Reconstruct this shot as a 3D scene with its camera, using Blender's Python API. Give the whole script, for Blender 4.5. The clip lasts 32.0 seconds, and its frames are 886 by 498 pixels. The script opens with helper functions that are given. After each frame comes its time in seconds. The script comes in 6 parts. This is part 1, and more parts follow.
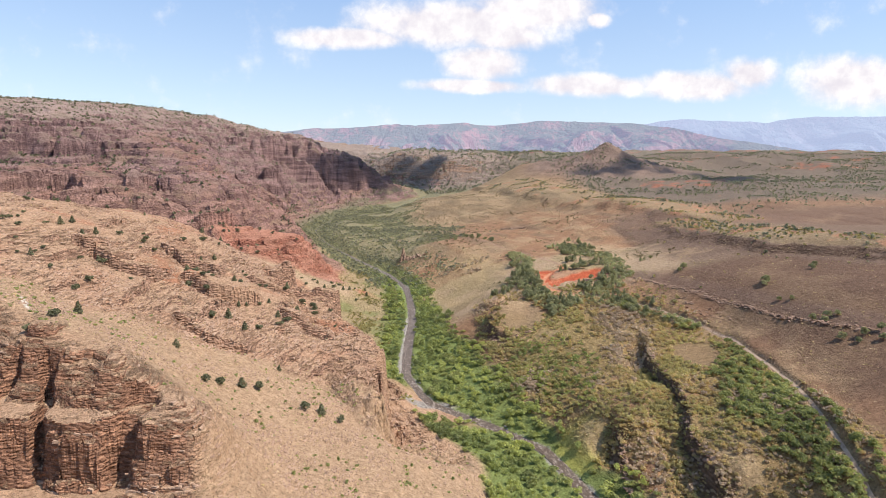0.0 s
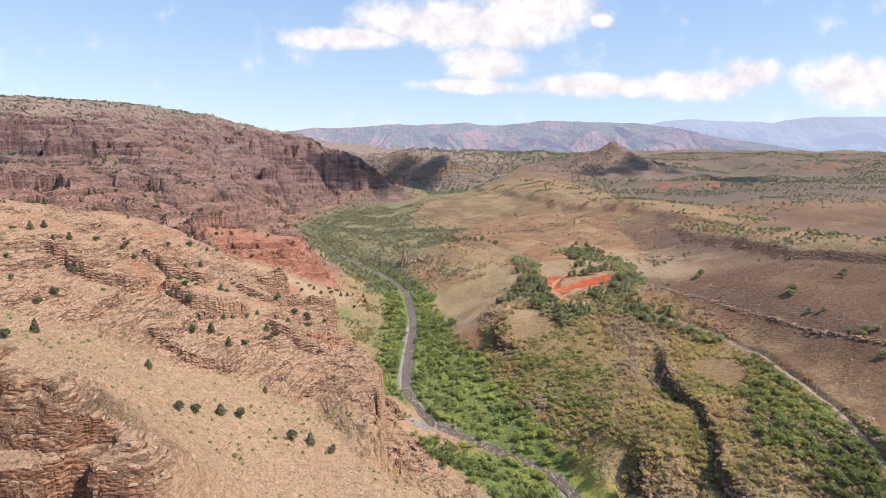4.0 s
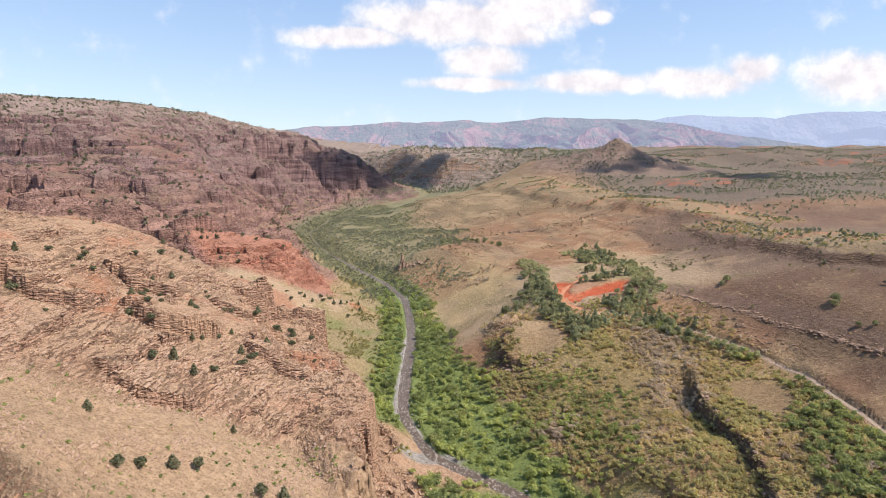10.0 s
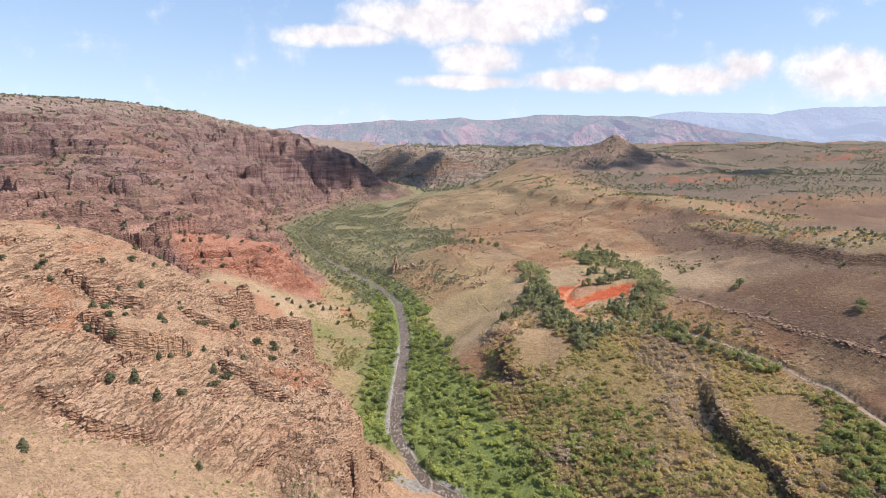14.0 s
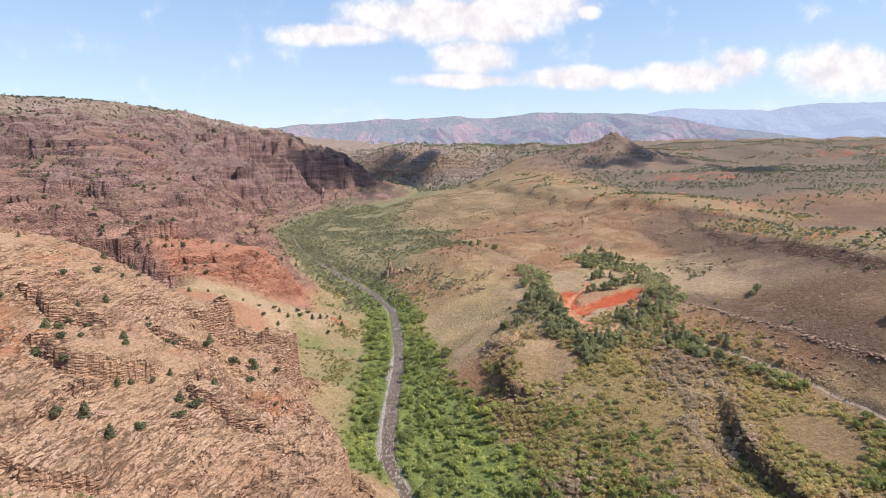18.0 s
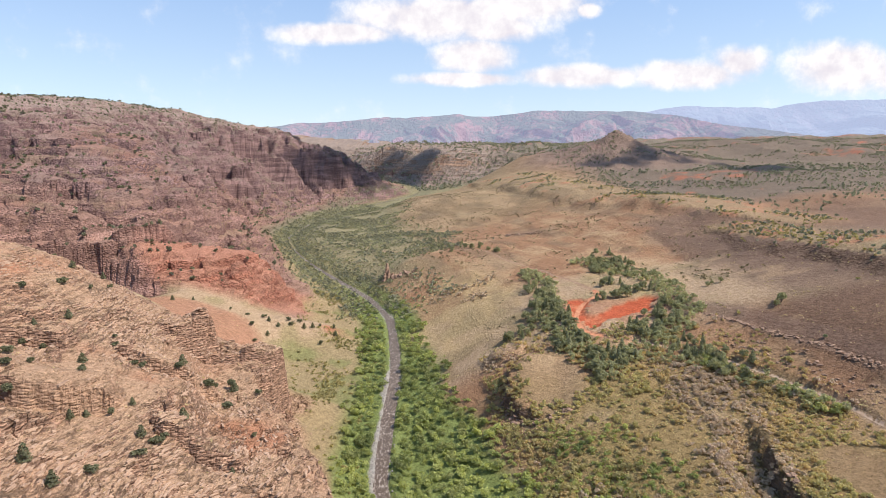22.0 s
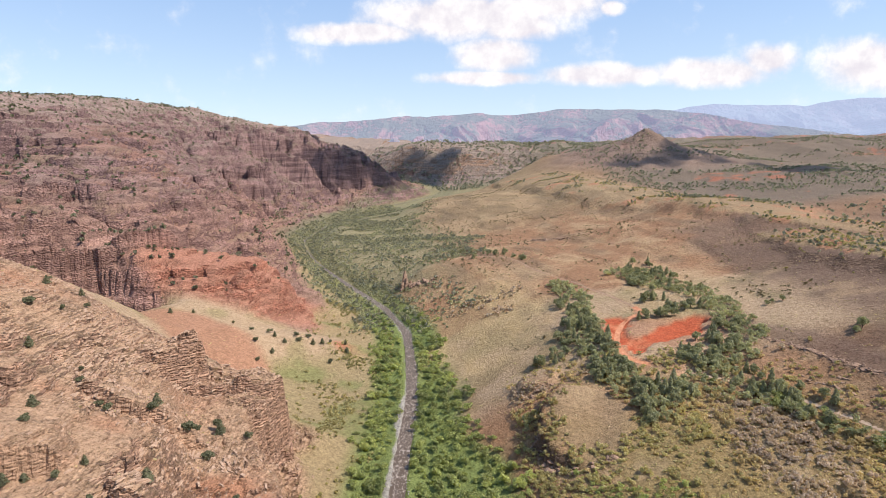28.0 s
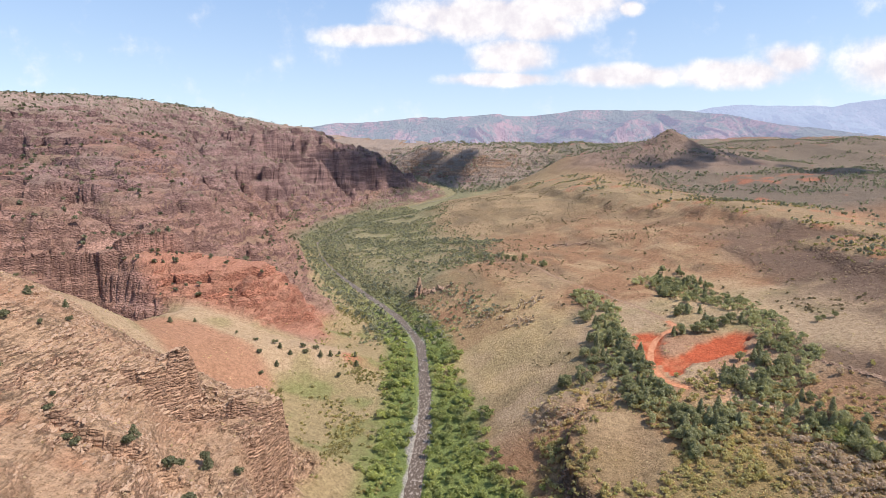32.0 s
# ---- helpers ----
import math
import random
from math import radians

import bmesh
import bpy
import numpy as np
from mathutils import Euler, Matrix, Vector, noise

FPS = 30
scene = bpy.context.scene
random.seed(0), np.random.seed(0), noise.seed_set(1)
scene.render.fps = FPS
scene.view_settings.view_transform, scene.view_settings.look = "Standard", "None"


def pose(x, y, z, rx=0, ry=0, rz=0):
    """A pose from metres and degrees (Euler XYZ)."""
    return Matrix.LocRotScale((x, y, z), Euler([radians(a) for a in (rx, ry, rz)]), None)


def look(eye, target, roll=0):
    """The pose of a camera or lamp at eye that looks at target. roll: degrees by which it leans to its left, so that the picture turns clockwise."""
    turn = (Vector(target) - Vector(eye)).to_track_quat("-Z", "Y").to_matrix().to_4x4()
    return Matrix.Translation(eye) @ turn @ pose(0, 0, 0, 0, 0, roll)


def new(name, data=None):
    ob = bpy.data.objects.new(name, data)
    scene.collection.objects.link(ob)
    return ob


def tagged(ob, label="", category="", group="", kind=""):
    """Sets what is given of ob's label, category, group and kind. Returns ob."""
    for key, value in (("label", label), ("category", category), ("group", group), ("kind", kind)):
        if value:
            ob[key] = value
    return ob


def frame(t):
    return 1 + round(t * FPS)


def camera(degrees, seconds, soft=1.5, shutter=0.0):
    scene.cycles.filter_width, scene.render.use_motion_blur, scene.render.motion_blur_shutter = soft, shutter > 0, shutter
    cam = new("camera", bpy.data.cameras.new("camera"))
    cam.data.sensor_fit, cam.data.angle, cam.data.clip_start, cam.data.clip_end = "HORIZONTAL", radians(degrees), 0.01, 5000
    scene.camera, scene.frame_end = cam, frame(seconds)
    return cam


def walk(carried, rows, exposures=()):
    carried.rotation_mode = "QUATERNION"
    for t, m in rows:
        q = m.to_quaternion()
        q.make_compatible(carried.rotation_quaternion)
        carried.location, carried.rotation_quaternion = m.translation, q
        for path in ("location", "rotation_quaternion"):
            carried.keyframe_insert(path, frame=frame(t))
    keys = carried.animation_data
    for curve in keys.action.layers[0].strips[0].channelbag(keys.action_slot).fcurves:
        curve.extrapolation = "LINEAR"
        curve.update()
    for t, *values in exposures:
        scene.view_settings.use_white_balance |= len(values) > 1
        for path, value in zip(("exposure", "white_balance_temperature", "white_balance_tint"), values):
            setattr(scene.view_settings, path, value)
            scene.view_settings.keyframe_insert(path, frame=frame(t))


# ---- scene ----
cam = camera(75.70, 32.0, 0.6)

# seconds, place in metres, yaw to the left, pitch and lean in degrees
FLIGHT = [
    (0, -0.01, 0.00, 179.99, -0.15, -8.48, 0.90),
    (1, -0.32, 8.30, 180.06, -0.21, -8.49, 0.94),
    (2, -0.59, 16.49, 180.12, -0.12, -8.48, 0.97),
    (3, -0.76, 24.62, 180.12, 0.00, -8.47, 1.00),
    (6, -0.91, 49.01, 179.98, 0.07, -8.49, 0.90),
    (7, -0.92, 57.00, 179.89, 0.10, -8.52, 0.83),
    (8, -0.90, 64.94, 179.75, 0.14, -8.58, 0.73),
    (9, -0.84, 72.90, 179.57, 0.11, -8.61, 0.66),
    (10, -0.75, 80.92, 179.36, 0.08, -8.66, 0.61),
    (11, -0.62, 88.80, 179.15, -0.07, -8.73, 0.51),
    (12, -0.48, 96.62, 178.96, -0.19, -8.79, 0.38),
    (13, -0.33, 104.53, 178.84, -0.29, -8.81, 0.32),
    (14, -0.11, 112.60, 178.78, -0.37, -8.83, 0.26),
    (17, 0.84, 136.98, 178.80, -0.68, -8.95, -0.10),
    (18, 1.20, 145.23, 178.86, -0.70, -8.94, -0.14),
    (19, 1.60, 153.47, 178.96, -0.66, -8.99, -0.18),
    (20, 1.98, 161.61, 179.12, -0.60, -9.00, -0.17),
    (21, 2.30, 169.67, 179.32, -0.58, -9.06, -0.20),
    (22, 2.56, 177.68, 179.59, -0.65, -9.08, -0.24),
    (23, 2.71, 185.77, 179.90, -0.09, -9.11, -0.22),
    (23.5, 2.76, 189.88, 180.07, 0.84, -9.13, -0.14),
    (24, 2.77, 194.02, 180.24, 0.93, -9.14, -0.16),
    (24.5, 2.74, 198.16, 180.39, 1.50, -9.18, -0.13),
    (25, 2.65, 202.35, 180.52, 1.93, -9.16, -0.09),
    (25.5, 2.50, 206.54, 180.60, 2.06, -9.17, -0.17),
    (27.5, 1.72, 223.37, 180.72, 1.55, -9.16, -0.17),
    (28, 1.52, 227.57, 180.71, 1.42, -9.15, -0.22),
    (29, 1.11, 235.88, 180.62, 1.19, -9.13, -0.21),
    (29.5, 0.92, 239.97, 180.55, 0.91, -9.10, -0.25),
    (30, 0.72, 244.00, 180.46, 1.11, -9.09, -0.28),
    (30.5, 0.53, 247.98, 180.36, 1.74, -9.07, -0.28),
    (31, 0.35, 251.97, 180.25, 2.19, -9.03, -0.21),
    (31.5, 0.18, 255.98, 180.13, 2.82, -9.01, -0.12),
    (32, 0.02, 260.00, 180.01, 3.03, -9.01, -0.09),
]


def flight_pose(x, y, z, yaw, pitch, lean):
    return pose(x, y, z, 90 + pitch, 0, yaw) @ pose(0, 0, 0, 0, 0, lean)


walk(cam, [(t, flight_pose(*r)) for t, *r in FLIGHT], [(0.0, 0.45), (32.0, 0.45)])

# ---- sky, clouds and sun ----
SUN_ELEVATION, SUN_AZIMUTH = 52.0, 104.0  # degrees; azimuth clockwise from the view's forward axis (+y)
SUN_WAY = Vector((math.sin(radians(SUN_AZIMUTH)) * math.cos(radians(SUN_ELEVATION)),
                  math.cos(radians(SUN_AZIMUTH)) * math.cos(radians(SUN_ELEVATION)),
                  math.sin(radians(SUN_ELEVATION))))

world = bpy.data.worlds.new("sky")
scene.world = world
world.use_nodes = True


class Nodes:
    """Short hand for building a node tree."""

    def __init__(self, tree):
        self.tree = tree
        tree.nodes.clear()

    def add(self, kind, **values):
        n = self.tree.nodes.new(kind)
        for key, value in values.items():
            if key in n.inputs:
                self.feed(n.inputs[key], value)
            elif key == "attribute_name":
                n.attribute_name = value
            else:
                raise ValueError(key)
        return n

    def feed(self, socket, value):
        if isinstance(value, bpy.types.NodeSocket):
            self.tree.links.new(value, socket)
        elif isinstance(value, bpy.types.Node):
            self.tree.links.new(value.outputs[0], socket)
        else:
            socket.default_value = value

    def math(self, op, a, b=0.0, c=0.0, clamp=False):
        n = self.tree.nodes.new("ShaderNodeMath")
        n.operation, n.use_clamp = op, clamp
        for i, value in enumerate((a, b, c)):
            self.feed(n.inputs[i], value)
        return n.outputs[0]

    def vec(self, op, a, b=(0, 0, 0)):
        n = self.tree.nodes.new("ShaderNodeVectorMath")
        n.operation = op
        self.feed(n.inputs[0], a)
        self.feed(n.inputs[1], b)
        return n.outputs[1] if op == "LENGTH" else n.outputs[0]

    def noise(self, at, scale, detail=4.0, rough=0.55, warp=0.0):
        n = self.tree.nodes.new("ShaderNodeTexNoise")
        self.feed(n.inputs["Vector"], at)
        n.inputs["Scale"].default_value, n.inputs["Detail"].default_value = scale, detail
        n.inputs["Roughness"].default_value, n.inputs["Distortion"].default_value = rough, warp
        return n.outputs[0]

    def ramp(self, value, low, high, to_low=0.0, to_high=1.0):
        n = self.tree.nodes.new("ShaderNodeMapRange")
        n.interpolation_type = "SMOOTHSTEP"
        for i, x in enumerate((value, low, high, to_low, to_high)):
            self.feed(n.inputs[i], x)
        return n.outputs[0]

    def mix(self, amount, a, b, blend="MIX"):
        n = self.tree.nodes.new("ShaderNodeMix")
        n.data_type, n.blend_type = "RGBA", blend
        self.feed(n.inputs[0], amount)
        for i, c in ((6, a), (7, b)):
            self.feed(n.inputs[i], (*c, 1.0) if isinstance(c, tuple) and len(c) == 3 else c)
        return n.outputs[2]


# cumulus banks over the far rim: middle (right, up) and half size, as slopes from the forward axis
CLOUDS = [
    (0.02, 0.232, 0.20, 0.042), (-0.16, 0.207, 0.11, 0.020), (0.15, 0.262, 0.13, 0.045), (0.10, 0.215, 0.09, 0.030), (0.07, 0.170, 0.08, 0.034),
    (0.05, 0.132, 0.11, 0.013), (0.25, 0.136, 0.13, 0.020), (0.43, 0.138, 0.12, 0.026), (0.52, 0.158, 0.05, 0.030),
    (0.70, 0.150, 0.11, 0.046), (0.255, 0.243, 0.024, 0.014), (0.82, 0.140, 0.12, 0.04), (0.42, 0.30, 0.10, 0.012),
]
w = Nodes(world.node_tree)
sky = w.add("ShaderNodeTexSky")
sky.sky_type, sky.sun_disc = "NISHITA", False
sky.sun_elevation, sky.sun_rotation = radians(SUN_ELEVATION), radians(SUN_AZIMUTH)
sky.altitude, sky.air_density, sky.dust_density, sky.ozone_density = 400.0, 1.0, 0.4, 1.6
way = w.add("ShaderNodeTexCoord").outputs["Generated"]
parts = w.add("ShaderNodeSeparateXYZ", Vector=way)
ahead = w.math("MAXIMUM", parts.outputs[1], 0.05)
plane = w.add("ShaderNodeCombineXYZ", X=w.math("DIVIDE", parts.outputs[0], ahead), Y=w.math("DIVIDE", parts.outputs[2], ahead))
billow = w.noise(plane.outputs[0], 9.0, 7.0, 0.6)
wisps = w.noise(plane.outputs[0], 26.0, 5.0, 0.6)
body = 0.0
for cx, cz, rx, rz in CLOUDS:
    off = w.vec("MULTIPLY", w.vec("SUBTRACT", plane.outputs[0], (cx, cz, 0)), (1 / rx, 1 / rz, 0))
    body = w.math("MAXIMUM", body, w.math("SUBTRACT", 1.25, w.vec("LENGTH", off)))
ragged = w.math("ADD", body, w.math("ADD", w.math("MULTIPLY", w.math("SUBTRACT", billow, 0.5), 1.5), w.math("MULTIPLY", w.math("SUBTRACT", wisps, 0.5), 0.6)))
here = w.math("MULTIPLY", w.ramp(ragged, 0.05, 0.72), w.ramp(parts.outputs[1], 0.1, 0.3))
overhead = w.noise(way, 3.2, 6.0, 0.6)
above = w.math("MULTIPLY", w.ramp(overhead, 0.6, 0.75), w.ramp(parts.outputs[2], 0.34, 0.5))
cover = w.math("MAXIMUM", here, above)
shade = w.ramp(w.math("ADD", wisps, billow), 0.7, 1.3)
cloud_colour = w.mix(shade, (0.74, 0.70, 0.76), (1.0, 0.975, 0.965))
milk = w.mix(w.ramp(parts.outputs[2], 0.0, 0.45), (3.35, 3.95, 4.85), (1.45, 2.65, 5.0))
clear = w.add("ShaderNodeBackground", Color=w.mix(0.6, sky.outputs[0], milk), Strength=0.14)
cloudy = w.add("ShaderNodeBackground", Color=cloud_colour, Strength=0.84)
both = w.add("ShaderNodeMixShader", Fac=cover)
w.feed(both.inputs[1], clear.outputs[0])
w.feed(both.inputs[2], cloudy.outputs[0])
w.feed(w.add("ShaderNodeOutputWorld").inputs[0], both.outputs[0])

sun = bpy.data.lights.new("sun", "SUN")
sun.energy, sun.angle, sun.color = 4.7, radians(0.55), (1.0, 0.935, 0.87)
sun_lamp = new("sun", sun)
sun_lamp.matrix_world = look(SUN_WAY * 900 + Vector((0, 800, 0)), Vector((0, 800, 0)))

# ---- materials ----
def material(name):
    m = bpy.data.materials.new(name)
    m.use_nodes = True
    return m, Nodes(m.node_tree)


def finish(n, colour, rough, bump_height=None, bump=0.5, reach=0.3, **more):
    bsdf = n.add("ShaderNodeBsdfPrincipled", Roughness=rough)
    n.feed(bsdf.inputs["Base Color"], (*colour, 1.0) if isinstance(colour, tuple) else colour)
    bsdf.inputs["Specular IOR Level"].default_value = more.get("gloss", 0.2)
    if bump_height is not None:
        b = n.add("ShaderNodeBump", Strength=bump, Distance=reach)
        n.feed(b.inputs["Height"], bump_height)
        n.feed(bsdf.inputs["Normal"], b.outputs[0])
    out = n.add("ShaderNodeOutputMaterial")
    n.feed(out.inputs[0], bsdf.outputs[0])
    return bsdf, out


def earth_material():
    m, n = material("canyon_earth")
    geo = n.add("ShaderNodeNewGeometry")
    at = geo.outputs["Position"]
    earth = n.add("ShaderNodeAttribute", attribute_name="earth").outputs["Color"]
    rock = n.add("ShaderNodeAttribute", attribute_name="rock").outputs["Color"]
    up = n.add("ShaderNodeSeparateXYZ", Vector=geo.outputs["Normal"]).outputs[2]
    coarse = n.noise(at, 0.045, 6.0, 0.62)
    clods = n.noise(at, 0.33, 6.0, 0.68)
    grit = n.noise(at, 1.0, 6.0, 0.75)
    # lava flows one on another: long flat beds that break out of the slopes
    lens_low = n.noise(n.vec("MULTIPLY", at, (0.10, 0.10, 0.75)), 1.0, 7.0, 0.70, 0.4)
    lens_wall = n.noise(n.vec("MULTIPLY", at, (0.012, 0.012, 0.10)), 1.0, 7.0, 0.62, 0.4)
    ahead = n.add("ShaderNodeSeparateXYZ", Vector=at).outputs[1]
    great = n.ramp(ahead, 640.0, 740.0)
    lens = n.math("ADD", n.math("MULTIPLY", lens_low, n.math("SUBTRACT", 1.0, great)), n.math("MULTIPLY", lens_wall, great))
    thin = n.noise(n.vec("MULTIPLY", at, (0.12, 0.12, 1.6)), 1.0, 4.0, 0.65)
    tilt = n.math("SUBTRACT", 1.0, up)
    uneven = n.math("ADD", n.math("MULTIPLY", n.math("SUBTRACT", lens, 0.5), 0.8), n.math("MULTIPLY", n.math("SUBTRACT", clods, 0.5), 0.5))
    bare = n.ramp(n.math("ADD", tilt, uneven), 0.265, 0.35)
    stony = n.add("ShaderNodeAttribute", attribute_name="stony").outputs["Fac"]
    bare = n.math("MULTIPLY", n.math("MULTIPLY", bare, n.ramp(tilt, 0.03, 0.10)), stony)
    # jointed blocks within each flow
    blocks = n.add("ShaderNodeTexVoronoi", Scale=1.0)
    n.feed(blocks.inputs["Vector"], n.vec("ADD", n.vec("MULTIPLY", at, (0.42, 0.42, 0.95)), n.vec("MULTIPLY", n.add("ShaderNodeCombineXYZ", X=clods, Y=coarse, Z=grit).outputs[0], (1.2, 1.2, 0.6))))
    joint = n.ramp(blocks.outputs["Distance"], 0.15, 0.75, 1.0, 0.0)
    tone = n.add("ShaderNodeSeparateColor", Color=blocks.outputs["Color"]).outputs[0]
    layer = n.math("ADD", n.math("MULTIPLY", lens, 0.72), n.math("MULTIPLY", n.mix(great, thin, clods), 0.28))
    rock = n.mix(n.ramp(layer, 0.42, 0.60), n.mix(1.0, rock, (0.72, 0.69, 0.68), "MULTIPLY"), n.mix(1.0, rock, (1.36, 1.33, 1.28), "MULTIPLY"))
    rock = n.mix(tone, n.mix(1.0, rock, (0.78, 0.76, 0.75), "MULTIPLY"), n.mix(1.0, rock, (1.3, 1.28, 1.25), "MULTIPLY"))
    soil = n.mix(n.ramp(clods, 0.30, 0.70), n.mix(1.0, earth, (0.78, 0.75, 0.72), "MULTIPLY"), n.mix(1.0, earth, (1.18, 1.18, 1.16), "MULTIPLY"))
    tufts = n.math("MULTIPLY", n.ramp(grit, 0.52, 0.60), 0.75)
    soil = n.mix(tufts, soil, n.mix(1.0, soil, (0.42, 0.42, 0.36), "MULTIPLY"))
    pale = n.math("MULTIPLY", n.ramp(n.noise(at, 0.75, 5.0, 0.7), 0.54, 0.66), 0.6)
    soil = n.mix(pale, soil, n.mix(1.0, soil, (1.5, 1.46, 1.4), "MULTIPLY"))
    strewn = n.math("MULTIPLY", n.math("MULTIPLY", n.ramp(tone, 0.72, 0.80), n.ramp(joint, 0.45, 0.7)), n.math("MULTIPLY", n.ramp(tilt, 0.05, 0.13), stony))
    colour = n.mix(n.math("MAXIMUM", bare, n.math("MULTIPLY", strewn, 0.8)), soil, rock)
    tall = n.math("ADD", n.math("MULTIPLY", n.ramp(layer, 0.42, 0.58), n.math("MULTIPLY", n.math("MULTIPLY", n.ramp(tilt, 0.03, 0.12), stony), n.ramp(tilt, 0.25, 0.55, 2.0, 0.35))),
                  n.math("ADD", n.math("MULTIPLY", joint, n.math("MULTIPLY", n.math("MAXIMUM", bare, strewn), 1.4)),
                         n.math("ADD", n.math("MULTIPLY", clods, 1.6), n.math("MULTIPLY", grit, 0.7))))
    upright = n.noise(n.vec("MULTIPLY", at, (0.55, 0.55, 0.07)), 1.0, 5.0, 0.65)
    tall = n.math("ADD", tall, n.math("MULTIPLY", n.math("MULTIPLY", upright, stony), n.math("MULTIPLY", n.ramp(tilt, 0.2, 0.5, 0.0, 0.9), n.math("SUBTRACT", 1.0, n.math("MULTIPLY", great, 0.6)))))
    finish(n, colour, 0.95, tall, 1.0, 1.0, gloss=0.1)
    return m


EARTH_MATERIAL = earth_material()


def foliage(name, dark, light, lit=0.25):
    """Leaves: two shades that vary from plant to plant and from spray to spray, with some light coming through."""
    m, n = material(name)
    geo = n.add("ShaderNodeNewGeometry")
    plant = n.add("ShaderNodeAttribute", attribute_name="shade").outputs["Fac"]
    own = n.add("ShaderNodeObjectInfo").outputs["Random"]
    spread = n.noise(geo.outputs["Position"], 0.35, 3.0, 0.6)
    amount = n.math("ADD", n.math("MULTIPLY", geo.outputs["Random Per Island"], 0.45),
                    n.math("ADD", n.math("MULTIPLY", n.math("ADD", plant, n.math("MULTIPLY", own, 0.5)), 0.55), n.math("MULTIPLY", n.math("SUBTRACT", spread, 0.5), 0.5)), clamp=True)
    colour = n.mix(amount, dark, light)
    bsdf, out = finish(n, colour, 0.75, gloss=0.25)
    through_leaf = n.add("ShaderNodeBsdfTranslucent")
    n.feed(through_leaf.inputs[0], n.mix(1.0, colour, (1.2, 1.2, 0.8), "MULTIPLY"))
    mix = n.add("ShaderNodeMixShader", Fac=lit)
    n.feed(mix.inputs[1], bsdf.outputs[0])
    n.feed(mix.inputs[2], through_leaf.outputs[0])
    n.feed(out.inputs[0], mix.outputs[0])
    return m


LEAF_DARK = foliage("dark_needles", (0.10, 0.10, 0.055), (0.25, 0.24, 0.135), 0.4)
LEAF_GROVE = foliage("grey_green_leaves", (0.18, 0.185, 0.105), (0.50, 0.475, 0.28), 0.55)
LEAF_LUSH = foliage("bright_leaves", (0.17, 0.205, 0.085), (0.54, 0.545, 0.20), 0.55)
LEAF_TREE = foliage("mid_green_leaves", (0.12, 0.145, 0.06), (0.40, 0.40, 0.16), 0.5)
LEAF_SCRUB = foliage("scrub_leaves", (0.30, 0.232, 0.118), (0.62, 0.475, 0.25), 0.5)
LEAF_STRAW = foliage("dry_grass", (0.26, 0.18, 0.098), (0.56, 0.42, 0.26), 0.35)
LEAF_FAR = foliage("woodland_leaves", (0.175, 0.175, 0.13), (0.36, 0.345, 0.255), 0.45)
LEAF_VALLEY = foliage("valley_leaves", (0.22, 0.215, 0.13), (0.49, 0.455, 0.29), 0.5)
LEAF_GREY = foliage("grey_dry_brush", (0.30, 0.215, 0.155), (0.62, 0.48, 0.37), 0.45)
LEAF_WALL = foliage("cliff_shrub_leaves", (0.085, 0.085, 0.055), (0.20, 0.19, 0.12), 0.4)
LEAF_HILL = foliage("hill_shrub_leaves", (0.15, 0.12, 0.078), (0.38, 0.30, 0.195), 0.45)
LEAF_BRUSH = foliage("olive_brush", (0.24, 0.205, 0.098), (0.53, 0.45, 0.215), 0.52)


def bark_material():
    m, n = material("bark")
    at = n.add("ShaderNodeNewGeometry").outputs["Position"]
    g = n.noise(at, 4.0, 5.0, 0.6)
    finish(n, n.mix(g, (0.07, 0.05, 0.035), (0.17, 0.13, 0.10)), 0.9, g, 0.6, 0.1)
    return m


BARK = bark_material()


def stone_material(name, dark, light):
    m, n = material(name)
    geo = n.add("ShaderNodeNewGeometry")
    own = n.add("ShaderNodeObjectInfo").outputs["Random"]
    g = n.noise(geo.outputs["Position"], 0.9, 6.0, 0.65)
    amount = n.math("ADD", n.math("MULTIPLY", g, 0.8), n.math("MULTIPLY", n.math("ADD", own, geo.outputs["Random Per Island"]), 0.22), clamp=True)
    finish(n, n.mix(n.ramp(amount, 0.25, 0.9), dark, light), 0.9, g, 0.8, 0.4, gloss=0.15)
    return m


STONE = stone_material("brown_rock", (0.10, 0.06, 0.043), (0.35, 0.225, 0.15))
LEDGE_STONE = stone_material("ledge_rock", (0.17, 0.098, 0.066), (0.47, 0.31, 0.205))
RIVER_STONE = stone_material("grey_river_stone", (0.09, 0.08, 0.07), (0.30, 0.27, 0.24))


def water_material():
    m, n = material("river_water")
    at = n.add("ShaderNodeNewGeometry").outputs["Position"]
    ripple = n.noise(at, 0.8, 5.0, 0.65)
    riffle = n.ramp(n.noise(n.vec("MULTIPLY", at, (0.8, 0.35, 1.0)), 1.0, 6.0, 0.75), 0.50, 0.62)
    colour = n.mix(riffle, (0.095, 0.066, 0.046), (0.36, 0.30, 0.25))
    b, _ = finish(n, colour, 0.22, ripple, 0.8, 0.4, gloss=0.12)
    n.feed(b.inputs["Roughness"], n.math("ADD", 0.45, n.math("MULTIPLY", riffle, 0.5)))
    return m


WATER = water_material()


def dirt_material(name, dark, light):
    m, n = material(name)
    at = n.add("ShaderNodeNewGeometry").outputs["Position"]
    g = n.noise(at, 0.5, 5.0, 0.65)
    finish(n, n.mix(n.ramp(g, 0.3, 0.7), dark, light), 0.95, n.noise(at, 2.0, 4.0), 0.5, 0.2, gloss=0.1)
    return m


